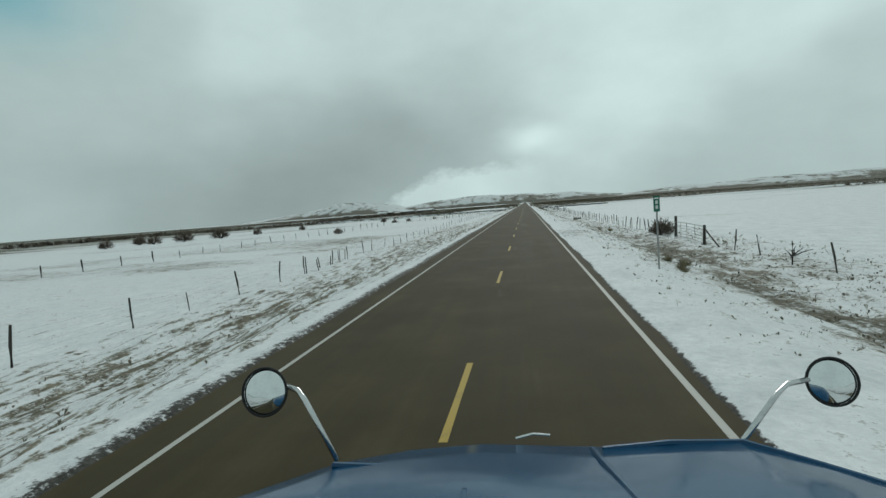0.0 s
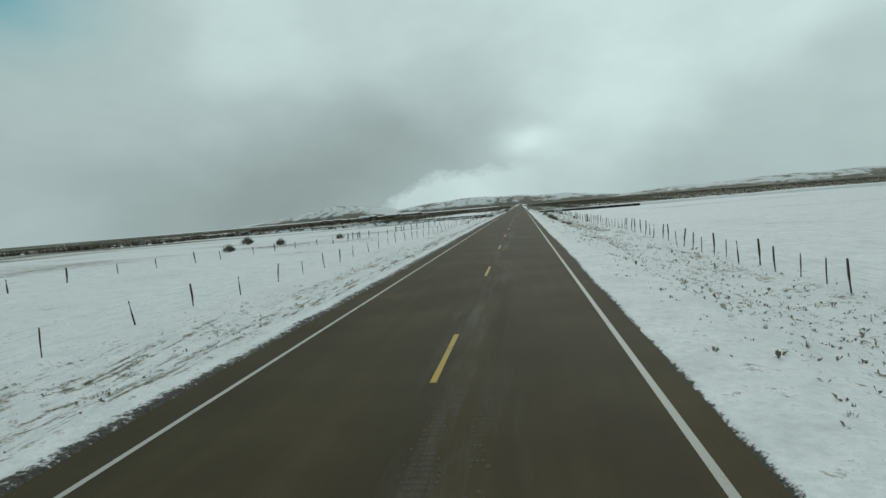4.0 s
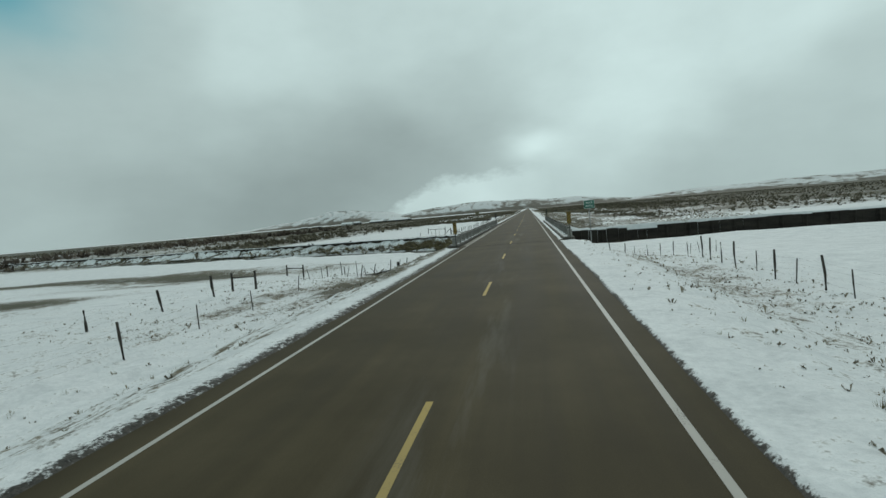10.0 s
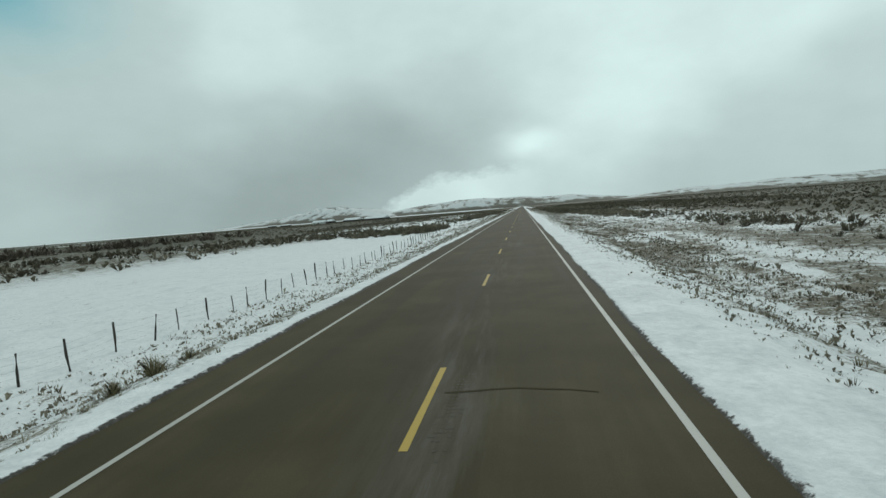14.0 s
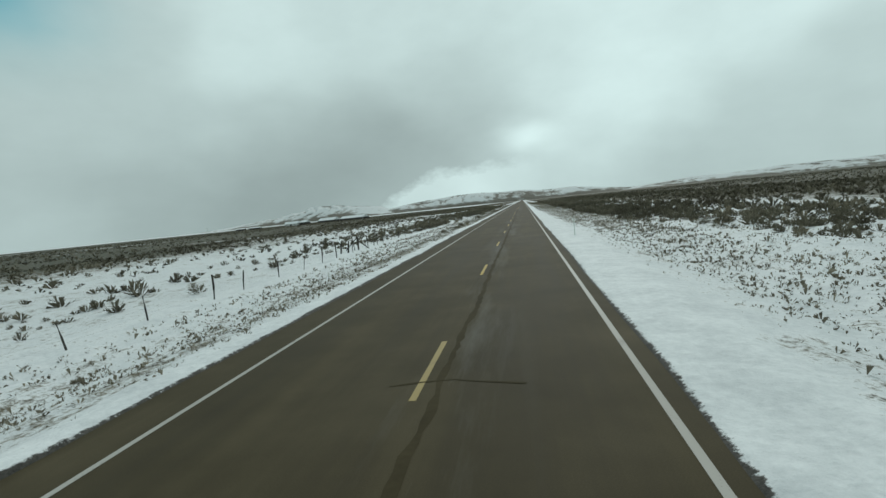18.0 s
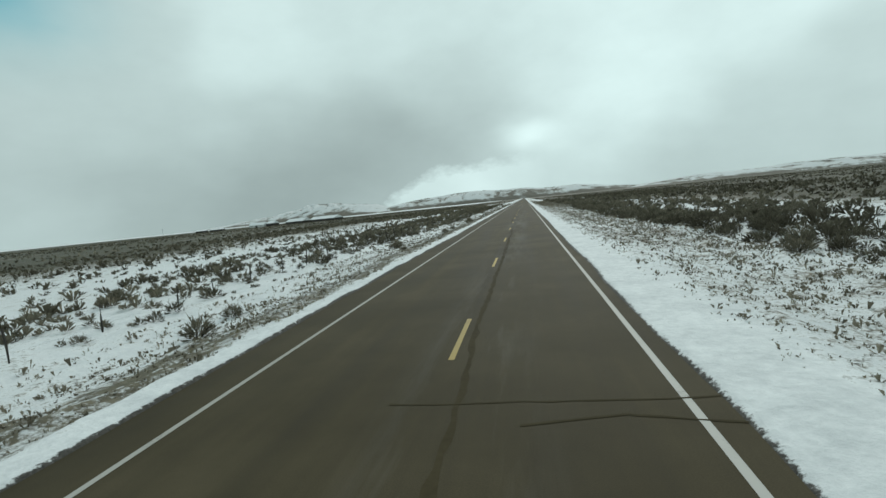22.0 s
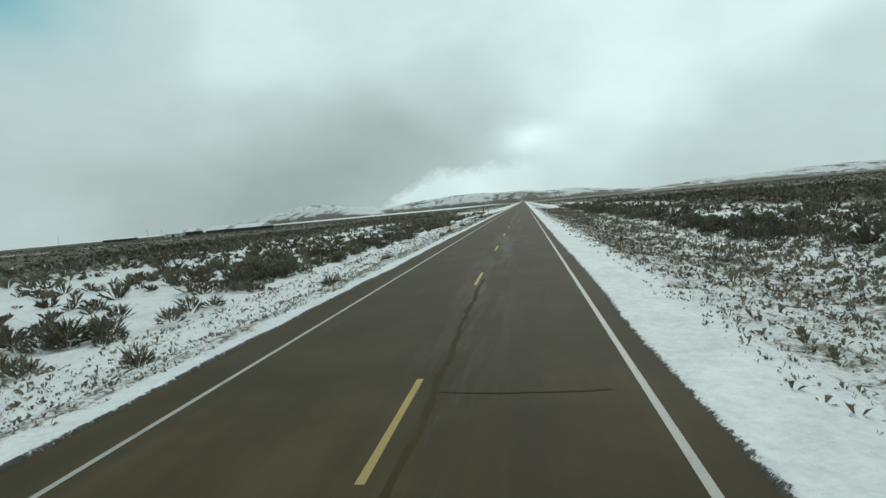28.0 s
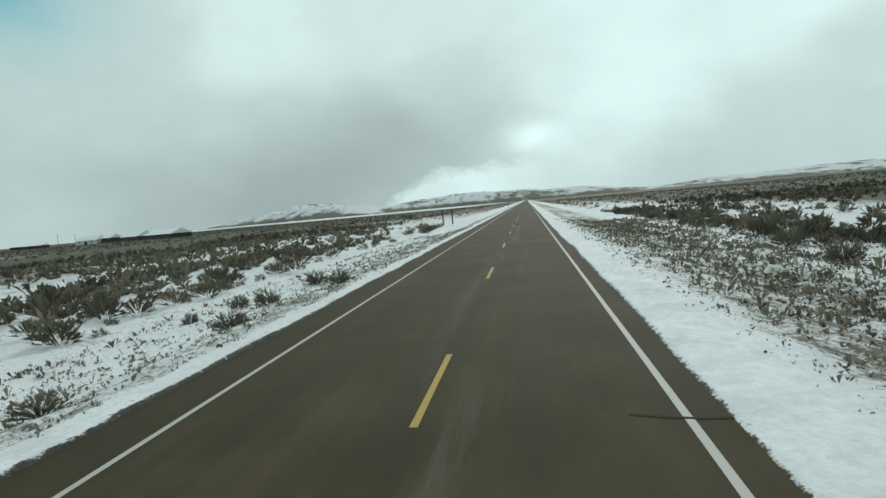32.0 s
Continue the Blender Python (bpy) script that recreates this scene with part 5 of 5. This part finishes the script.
stump(-12.0, 263.5, 0.9, 0.1)


def loose_posts(places):
    r = random.Random(77)
    for x, y in places:
        z = gz(x, y)
        s = thing("leaning_post", "thin grey leaning fence stake in the snow", "fence post", "loose stakes by the river", at=(x, y, z))
        h = r.uniform(0.8, 1.35)
        part("stake", pole(bmesh.new(), (0, 0, -0.3), (r.gauss(0, 0.14), r.gauss(0, 0.1), h), r.uniform(0.025, 0.05), 6), GREY_WOOD, s)


loose_posts([(-15.0, 35.2), (-14.7, 36.8), (-15.1, 38.0), (-14.9, 39.6), (-14.6, 41.0), (-15.2, 42.3), (-14.9, 43.0), (-18.6, 318.1), (-17.0, 317.9), (-16.7, 317.9), (-11.9, 317.3), (-11.3, 318.1), (-10.7, 318.7), (-9.7, 318.6), (-7.9, 314.1), (-7.5, 316.3), (-12.1, 312.5), (-12.1, 310.8), (-12.6, 310.6), (-12.8, 310.5), (-17.5, 314.2), (-13.5, 309.7), (-18.5, 313.8), (-18.9, 313.2),
             (-13.4, 371.9), (-13.4, 377.6), (-16.1, 369.7), (-16.8, 369.5), (-17.6, 369.5), (-20.1, 369.7), (-14.6, 529.0), (-17.2, 532.4), (-15.0, 531.3), (-15.2, 531.6), (-14.7, 532.1), (-15.0, 533.2), (-15.0, 535.2), (-14.8, 539.0), (-14.3, 540.8)])


def dead_branches(x, y, seed, n=7, size=1.2):
    r = random.Random(seed)
    z = gz(x, y)
    s = thing("fallen_branch", "bare dead branches lying on the snow", "branch", "fallen branches", at=(x, y, z))
    for k in range(n):
        a, e = r.uniform(0, 6.28), r.uniform(0.05, 0.7)
        L = size * r.uniform(0.4, 1.0)
        p = Vector((math.cos(a) * math.cos(e), math.sin(a) * math.cos(e), math.sin(e))) * L
        q = p * 0.5 + Vector((r.uniform(-0.1, 0.1), r.uniform(-0.1, 0.1), 0.05))
        part("branch", tube(bmesh.new(), [(0, 0, 0.03), q, p], [0.04, 0.028, 0.012], 5), GREY_WOOD, s)


for x, y, sd in ((-12.0, 236, 1), (-13.5, 250.5, 2), (14.6, 29, 3), (-11, 310, 4), (-13.0, 376, 5)):
    dead_branches(x, y, sd)


def ruts():
    """Muddy wheel tracks that turn off the road towards the gate."""
    r = random.Random(9)
    vs, fs = [], []
    for k in range(11):
        y0 = 37.6 + k * 0.85
        xs = np.linspace(3.75, r.uniform(5.6, 7.6), 16)
        yy = y0 + (xs - 3.7) ** 1.5 * r.uniform(-0.18, 0.12)
        w = r.uniform(0.06, 0.16)
        for i, (x, y) in enumerate(zip(xs, yy)):
            ww = w * r.uniform(0.15, 1.0) * (1 - 0.6 * i / 16)
            for d in (-ww, ww):
                vs.append((x, y + d, gz(x, y + d) + 0.035))
        b = len(vs) - 32
        fs += [(b + 2 * i, b + 2 * i + 2, b + 2 * i + 3, b + 2 * i + 1) for i in range(15)]
    ob = raw_mesh("wheel_ruts", np.array(vs), np.array(fs), MUD)
    tagged(ob, "dark muddy wheel ruts through the snow of a field entrance", "wheel tracks", kind="stuff")


MUD = two_tone("wet_mud", (0.028, 0.024, 0.019), (0.075, 0.065, 0.050), 3, 25, 0.8)
ruts()


# ---------------------------------------------------------------- single shrubs
def shrub_kind(name, label, mat, seed, n=260, w=0.03, category="shrub", group="shrubs along the road", blades=False):
    rng2 = np.random.default_rng(seed)
    s = thing(name, label, category, group)
    r = random.Random(seed)
    for k in range(7):
        a, e = r.uniform(0, 6.28), r.uniform(0.5, 1.3)
        L = r.uniform(0.5, 0.85)
        p = Vector((math.cos(a) * math.cos(e), math.sin(a) * math.cos(e), math.sin(e))) * L
        stem = tube(bmesh.new(), [(0, 0, -0.1), p * 0.45 + Vector((r.uniform(-0.06, 0.06), r.uniform(-0.06, 0.06), 0.03)), p], [0.035, 0.02, 0.006], 4, False)
        part("stem", stem, GREY_WOOD, s)
    t, tone = spray(rng2, n, w * 0.6) if blades else clump(rng2, n)
    t = t.reshape(-1, 3)
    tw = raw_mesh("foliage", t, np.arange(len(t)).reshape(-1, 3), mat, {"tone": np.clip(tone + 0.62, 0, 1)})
    tw.parent = s
    return s


def plant(kind, places, seed):
    r = random.Random(seed)
    for i, (x, y, size) in enumerate(places):
        m = pose(x, y, gz(x, y) - 0.02, 0, 0, r.uniform(0, 360)) @ Matrix.Diagonal((size * r.uniform(0.9, 1.25), size * r.uniform(0.9, 1.2), size * r.uniform(0.75, 0.95), 1))
        if i:
            copy_thing(kind, m)
        else:
            first = m
    kind.matrix_basis = first


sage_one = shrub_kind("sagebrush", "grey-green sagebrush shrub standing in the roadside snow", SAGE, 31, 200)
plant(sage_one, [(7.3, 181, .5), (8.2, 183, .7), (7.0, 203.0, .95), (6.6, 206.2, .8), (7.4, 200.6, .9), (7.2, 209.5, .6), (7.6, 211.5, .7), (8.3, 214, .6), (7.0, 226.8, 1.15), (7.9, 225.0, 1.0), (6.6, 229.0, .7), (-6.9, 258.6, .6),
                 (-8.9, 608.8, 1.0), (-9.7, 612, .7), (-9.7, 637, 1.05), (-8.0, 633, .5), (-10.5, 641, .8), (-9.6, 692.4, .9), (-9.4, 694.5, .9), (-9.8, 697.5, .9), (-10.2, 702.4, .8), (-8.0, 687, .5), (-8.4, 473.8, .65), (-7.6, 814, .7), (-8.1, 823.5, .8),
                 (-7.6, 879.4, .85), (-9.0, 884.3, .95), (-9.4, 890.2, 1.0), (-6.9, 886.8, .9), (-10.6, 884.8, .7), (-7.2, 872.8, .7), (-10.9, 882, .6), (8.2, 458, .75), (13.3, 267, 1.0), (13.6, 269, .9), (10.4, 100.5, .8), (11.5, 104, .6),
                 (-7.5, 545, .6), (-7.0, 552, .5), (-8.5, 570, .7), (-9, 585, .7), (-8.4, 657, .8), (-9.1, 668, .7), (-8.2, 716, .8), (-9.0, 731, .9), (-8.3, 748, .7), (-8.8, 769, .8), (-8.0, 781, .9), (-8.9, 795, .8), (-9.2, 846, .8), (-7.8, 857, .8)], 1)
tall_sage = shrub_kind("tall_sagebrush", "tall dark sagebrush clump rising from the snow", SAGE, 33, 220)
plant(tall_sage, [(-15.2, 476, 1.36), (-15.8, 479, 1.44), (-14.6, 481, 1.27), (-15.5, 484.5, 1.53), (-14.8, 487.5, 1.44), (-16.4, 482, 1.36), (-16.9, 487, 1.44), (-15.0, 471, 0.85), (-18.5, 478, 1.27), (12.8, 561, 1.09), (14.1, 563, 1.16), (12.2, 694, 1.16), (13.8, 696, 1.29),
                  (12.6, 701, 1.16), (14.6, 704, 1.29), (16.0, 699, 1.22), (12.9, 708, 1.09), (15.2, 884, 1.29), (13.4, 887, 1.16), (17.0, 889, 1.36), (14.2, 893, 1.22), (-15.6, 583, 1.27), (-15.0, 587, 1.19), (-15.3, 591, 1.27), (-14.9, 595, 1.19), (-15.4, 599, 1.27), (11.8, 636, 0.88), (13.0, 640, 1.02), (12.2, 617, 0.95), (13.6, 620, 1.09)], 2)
willow = shrub_kind("willow_bush", "bare dark brown willow bush in the snowy pasture", WILLOW, 35, 240, group="bare willow bushes")
plant(willow, [(13.0, 48.6, 1.9), (13.9, 50.4, 1.5), (-96, 133, 4.4), (-90, 141, 4.6), (-101, 127, 3.0), (-84, 152, 2.6), (-41, 110.5, 1.8), (-110, 120, 2.8), (-112, 135, 3.2), (-76, 168, 2.4), (-125, 150, 3.6), (-46, 203, 1.7), (-37, 212, 1.3), (-48, 188, 1.8), (-60, 215, 2.2)], 3)
straw = shrub_kind("straw_grass_clump", "pale straw-coloured dead grass clump on the verge", GRASS, 37, 240, 0.016, "grass", "grass clumps on the verge", True)
plant(straw, [(-7.7, 388.0, .7), (-7.4, 388.9, .75), (-7.2, 390, .5), (7.6, 23.4, .6), (8.2, 25.0, .7), (8.0, 27.0, .6), (7.3, 21.8, .5), (10.2, 59, .6), (10.6, 61.5, .7), (9.8, 64, .6), (12.6, 216, .7), (12.5, 219, .8), (12.8, 222, .7), (-6.6, 552, .5), (-6.5, 556, .5), (-6.4, 560, .5), (-6.6, 564, .45)], 4)


# ---------------------------------------------------------------- distance
def thicket(name, label, line, count, spread, size, seed):
    r2 = np.random.default_rng(seed)
    t = r2.random(count) * (len(line) - 1)
    i = np.minimum(t.astype(int), len(line) - 2)
    L = np.array(line, float)
    f = (t - i)[:, None]
    p = L[i] * (1 - f) + L[i + 1] * f + r2.normal(0, spread, (count, 2))
    pts = np.stack([p[:, 0], p[:, 1], ground_z(p[:, 0], p[:, 1]) - 0.1], 1)
    scatter(name, pts, r2.uniform(0.5, 1.1, count) * size, r2.random(count), WILLOW, label, "thicket", n=14, flat=0.8, seed=seed)


thicket("willow_thicket", "dark line of bare willows across the far pasture", [(-420, 160), (-300, 210), (-240, 300), (-170, 420), (-120, 560)], 620, 14, 4.2, 41)
thicket("willow_thicket", "dark line of bare willows beyond the snowy field", [(420, 130), (330, 190), (240, 260), (190, 330)], 380, 9, 3.8, 42)
thicket("brush_line", "ragged brush along the cut river bank", [(-7, 358.5), (-20, 362.0), (-30, 365.6), (-60, 376.0), (-120, 397.5), (-200, 427)], 420, 0.9, 0.75, 43)


def barn(x, y, turn, L, W, H, ridge_h, walls, label):
    z = gz(x, y)
    b = thing("farm_building", label, "farm building", "buildings of the ranch", at=(x, y, z))
    b.rotation_euler = (0, 0, radians(turn))
    part("wall", box(bmesh.new(), -L / 2, L / 2, -W / 2, W / 2, -0.5, H), walls, b)
    bm = bmesh.new()
    e = 0.4
    v = [bm.verts.new(p) for p in ((-L / 2 - e, -W / 2 - e, H), (L / 2 + e, -W / 2 - e, H), (L / 2 + e, 0, H + ridge_h), (-L / 2 - e, 0, H + ridge_h), (-L / 2 - e, W / 2 + e, H), (L / 2 + e, W / 2 + e, H))]
    for f in ((0, 1, 2, 3), (3, 2, 5, 4), (0, 3, 4), (1, 5, 2), (0, 4, 5, 1)):
        bm.faces.new([v[k] for k in f])
    part("roof", bm, SNOW, b, "snow-covered pitched roof")
    part("door", box(bmesh.new(), -1.6, 1.6, -W / 2 - 0.08, -W / 2 - 0.02, -0.3, H * 0.8), DARK_WOOD, b, "dark doorway")
    for dx in (-L * 0.3, L * 0.3):
        part("window", box(bmesh.new(), dx - 0.7, dx + 0.7, -W / 2 - 0.06, -W / 2 - 0.01, H * 0.4, H * 0.75), BLACK, b)


BARN_WHITE = plain("white_painted_boards", (0.62, 0.63, 0.62), 0.7)
BARN_DARK = plain("dark_barn_boards", (0.055, 0.048, 0.042), 0.85)
barn(-226, 1159, -34, 50, 12, 2.6, 3.2, BARN_DARK, "long low dark cattle shed with a thin snowy roof")
barn(-276, 1193, -34, 40, 12, 2.7, 3.6, BARN_DARK, "long dark barn with snow along its roof")
barn(-328, 1227, -20, 13, 10, 3.6, 3.0, BARN_DARK, "tall dark barn with a steep snowy roof")
barn(-349, 1229, -10, 24, 10, 3.2, 3.4, BARN_WHITE, "white farm building with a snowy pitched roof")
barn(-420, 1245, 5, 18, 8, 2.6, 1.4, BARN_DARK, "dark farm building among the sagebrush")
barn(-455, 1262, 8, 14, 8, 2.6, 1.4, BARN_DARK, "dark farm building among the sagebrush")


def utility_pole(x, y, h):
    z = gz(x, y)
    p = thing("utility_pole", "dark wooden utility pole with a crossarm", "utility pole", "utility poles", at=(x, y, z))
    part("pole", tube(bmesh.new(), [(0, 0, -1), (0, 0, h)], [0.15, 0.10], 8), GREY_WOOD, p)
    part("crossarm", box(bmesh.new(), -1.1, 1.1, -0.05, 0.05, h - 0.6, h - 0.48), GREY_WOOD, p)
    for dx in (-0.95, -0.4, 0.4, 0.95):
        part("insulator", tube(bmesh.new(), [(dx, 0, h - 0.48), (dx, 0, h - 0.3)], [0.04, 0.03], 6), STEEL, p)


for x, y, h in ((-388, 1236, 10), (-373, 1238, 9), (-500, 1240, 10)):
    utility_pole(x, y, h)
for x in (-12.6, -14.4):
    y = 962.0
    s = thing("gate_pole", "tall dark timber entrance pole beside the road", "pole", "entrance poles", at=(x, y, gz(x, y)))
    part("pole", tube(bmesh.new(), [(0, 0, -0.5), (0, 0, 2.9)], [0.14, 0.12], 8), GREY_WOOD, s)


# ---------------------------------------------------------------- the truck's front end, where the drive begins
def blue_paint():
    m, nt, bsdf = material("blue_metallic_paint", 0.25, 0.0, 0.22)
    v = coords(nt, world=False)
    f = op(nt, "ADD", op(nt, "MULTIPLY", noisef(nt, v, 2.2, 4), 0.6), op(nt, "MULTIPLY", noisef(nt, v, 60, 3), 0.4))
    nt.links.new(ramp(nt, f, [(0.35, (0.004, 0.050, 0.120)), (0.65, (0.008, 0.075, 0.165))]), bsdf.inputs["Base Color"])
    nt.links.new(op(nt, "ADD", op(nt, "MULTIPLY", noisef(nt, v, 7, 4), 0.14), 0.10), bsdf.inputs["Roughness"])
    bsdf.inputs["Coat Weight"].default_value = 0.12
    bsdf.inputs["Coat Roughness"].default_value = 0.06
    return m


def mirror_glass():
    m, nt, bsdf = material("mirror_glass", 0.03, 1.0, 0.5)
    v = coords(nt, world=False)
    nt.links.new(ramp(nt, noisef(nt, v, 18, 4), [(0.3, (0.66, 0.69, 0.69)), (0.7, (0.78, 0.81, 0.81))]), bsdf.inputs["Base Color"])
    return m


PAINT, MIRROR = blue_paint(), mirror_glass()
RUBBER = plain("black_rubber", (0.018, 0.018, 0.018), 0.75)
CHROME = two_tone("worn_chrome", (0.50, 0.51, 0.51), (0.66, 0.67, 0.67), 4, 50, 0.18, 1.0, 0.05)


def build_truck():
    t = thing("truck", "blue truck front end with round hood mirrors on the road", "truck", at=(1.12, 1.4, 0.08))
    ox, oy = 1.12, 1.4
    # hood: rows from the windscreen forward, columns from the left wing to the right
    back = [(0.02, 0.62, 1.86), (0.16, 0.66, 1.95), (0.55, 0.72, 2.00), (1.0, 0.80, 2.02), (1.45, 0.86, 1.98), (1.95, 0.92, 1.93), (2.30, 0.98, 1.86), (2.45, 1.0, 1.72)]
    mid = [(0.10, 1.20, 1.76), (0.19, 1.24, 1.865), (0.55, 1.27, 1.905), (0.95, 1.26, 1.935), (1.36, 1.38, 1.862), (1.85, 1.44, 1.84), (2.25, 1.46, 1.77), (2.45, 1.48, 1.62)]
    fore = [(0.30, 1.66, 1.66), (0.40, 1.74, 1.745), (0.66, 1.82, 1.755), (0.92, 1.89, 1.745), (1.36, 1.96, 1.700), (1.85, 1.99, 1.715), (2.14, 1.88, 1.665), (2.38, 1.82, 1.55)]
    nose = [(0.34, 1.80, 1.45), (0.44, 1.92, 1.50), (0.68, 2.02, 1.52), (0.92, 2.08, 1.50), (1.36, 2.14, 1.48), (1.80, 2.14, 1.48), (2.08, 2.02, 1.46), (2.34, 1.92, 1.40)]
    foot = [(0.32, 1.86, 0.85), (0.44, 2.00, 0.85), (0.68, 2.12, 0.85), (0.92, 2.18, 0.85), (1.36, 2.22, 0.85), (1.80, 2.22, 0.85), (2.08, 2.10, 0.85), (2.34, 1.98, 0.85)]
    bm = bmesh.new()
    grid = [[bm.verts.new((x - ox, y - oy, z)) for x, y, z in row] for row in (back, mid, fore, nose, foot)]
    for a, b in zip(grid, grid[1:]):
        for k in range(7):
            bm.faces.new((a[k], a[k + 1], b[k + 1], b[k]))
    bmesh.ops.subdivide_edges(bm, edges=bm.edges[:], cuts=2, smooth=0.6, use_grid_fill=True)
    bmesh.ops.solidify(bm, geom=bm.faces[:], thickness=-0.02)
    bmesh.ops.recalc_face_normals(bm, faces=bm.faces[:])
    part("hood", bm, PAINT, t, "glossy blue painted hood", True)
    for pts in ([(1.37, 1.93, 1.728), (1.62, 1.97, 1.735), (1.88, 1.975, 1.735), (2.10, 1.87, 1.70), (2.24, 1.60, 1.745), (2.28, 1.3, 1.80)], [(1.33, 1.92, 1.735), (1.34, 1.70, 1.80), (1.37, 1.40, 1.875), (1.42, 1.0, 1.965)], [(0.40, 1.68, 1.79), (0.66, 1.60, 1.825), (0.90, 1.55, 1.85), (0.94, 1.24, 1.95), (0.98, 0.9, 2.02)]):
        part("seam_trim", tube(bmesh.new(), [(x - ox, y - oy, z) for x, y, z in pts], 0.012, 6), PAINT, t, "raised blue hood crease")
    part("hood_ornament", tube(bmesh.new(), [(1.04 - ox, 2.05 - oy, 1.715), (1.11 - ox, 2.07 - oy, 1.725), (1.18 - ox, 2.08 - oy, 1.715)], 0.005, 6), CHROME, t, "thin chrome bar")
    eye = Vector((1.08, 0, 2.68))
    for c, joint, elbow, foot_pt in (((0.035, 1.90, 1.985), (0.115, 1.925, 2.0), (0.17, 1.925, 1.98), (0.365, 1.80, 1.745)), ((2.335, 2.27, 1.852), (2.235, 2.25, 1.87), (2.15, 2.24, 1.855), (1.87, 2.0, 1.70))):
        c = Vector(c)
        d = (eye - c).normalized()
        d.z *= 0.8
        d.x *= 0.05
        q = d.normalized().to_track_quat("Z", "Y")
        R = 0.096
        bm = bmesh.new()
        rings = []
        for rr, zz in ((0.0, -0.075), (0.05, -0.07), (0.085, -0.04), (R, -0.005)):
            rings.append([bm.verts.new(c + q @ Vector((math.cos(a) * max(rr, 0.004), math.sin(a) * max(rr, 0.004), zz)) - Vector((ox, oy, 0))) for a in (k * math.pi / 14 for k in range(28))])
        for a, b in zip(rings, rings[1:]):
            for k in range(28):
                bm.faces.new((a[k], a[(k + 1) % 28], b[(k + 1) % 28], b[k]))
        bm.faces.new(rings[0][::-1])
        shell = part("mirror_housing", bm, CHROME, t, "round metal mirror housing", True)
        bm = bmesh.new()
        rings = []
        for rr, zz in ((0.004, 0.018), (0.045, 0.014), (0.08, 0.004), (R - 0.004, -0.004)):
            rings.append([bm.verts.new(c + q @ Vector((math.cos(a) * rr, math.sin(a) * rr, zz)) - Vector((ox, oy, 0))) for a in (k * math.pi / 14 for k in range(28))])
        for a, b in zip(rings, rings[1:]):
            for k in range(28):
                bm.faces.new((b[k], b[(k + 1) % 28], a[(k + 1) % 28], a[k]))
        bm.faces.new(rings[0])
        part("glass", bm, MIRROR, shell, "convex mirror glass", True)
        bm = bmesh.new()
        ring = [c + q @ Vector((math.cos(a) * R, math.sin(a) * R, 0.002)) - Vector((ox, oy, 0)) for a in (k * math.pi / 18 for k in range(37))]
        part("rim", tube(bm, ring, 0.0052, 6, False), RUBBER, shell, "black rubber rim", True)
        arm = [Vector(p) - Vector((ox, oy, 0)) for p in (joint, elbow, tuple((Vector(elbow) * 0.8 + Vector(foot_pt) * 0.2) + Vector((0, 0, 0.012))), foot_pt)]
        part("mirror_arm", tube(bm=bmesh.new(), pts=arm, radii=0.0115, sides=8), CHROME, t, "bent chrome tube arm", True)
    part("bumper", box(bmesh.new(), 0.15 - ox, 2.4 - ox, 2.2 - oy, 2.45 - oy, 0.45, 0.85, 0.05), CHROME, t, "chrome front bumper")
    part("grille", box(bmesh.new(), 0.75 - ox, 1.7 - ox, 2.13 - oy, 2.24 - oy, 0.86, 1.4, 0.03), RUBBER, t, "dark radiator grille")
    part("chassis", box(bmesh.new(), 0.7 - ox, 1.55 - ox, 0.7 - oy, 2.2 - oy, 0.5, 0.9, 0.02), RUBBER, t)
    for x in (0.28, 1.98):
        bm = tube(bmesh.new(), [(x - ox, 1.35 - oy, 0.51), (x + 0.28 - ox, 1.35 - oy, 0.51)], 0.51, 28)
        wheel = part("wheel", bm, RUBBER, t, "black front tyre")
        part("rim", tube(bmesh.new(), [(x - 0.01 - ox, 1.35 - oy, 0.51), (x + 0.29 - ox, 1.35 - oy, 0.51)], 0.28, 20), CHROME, wheel)
    return t


build_truck()
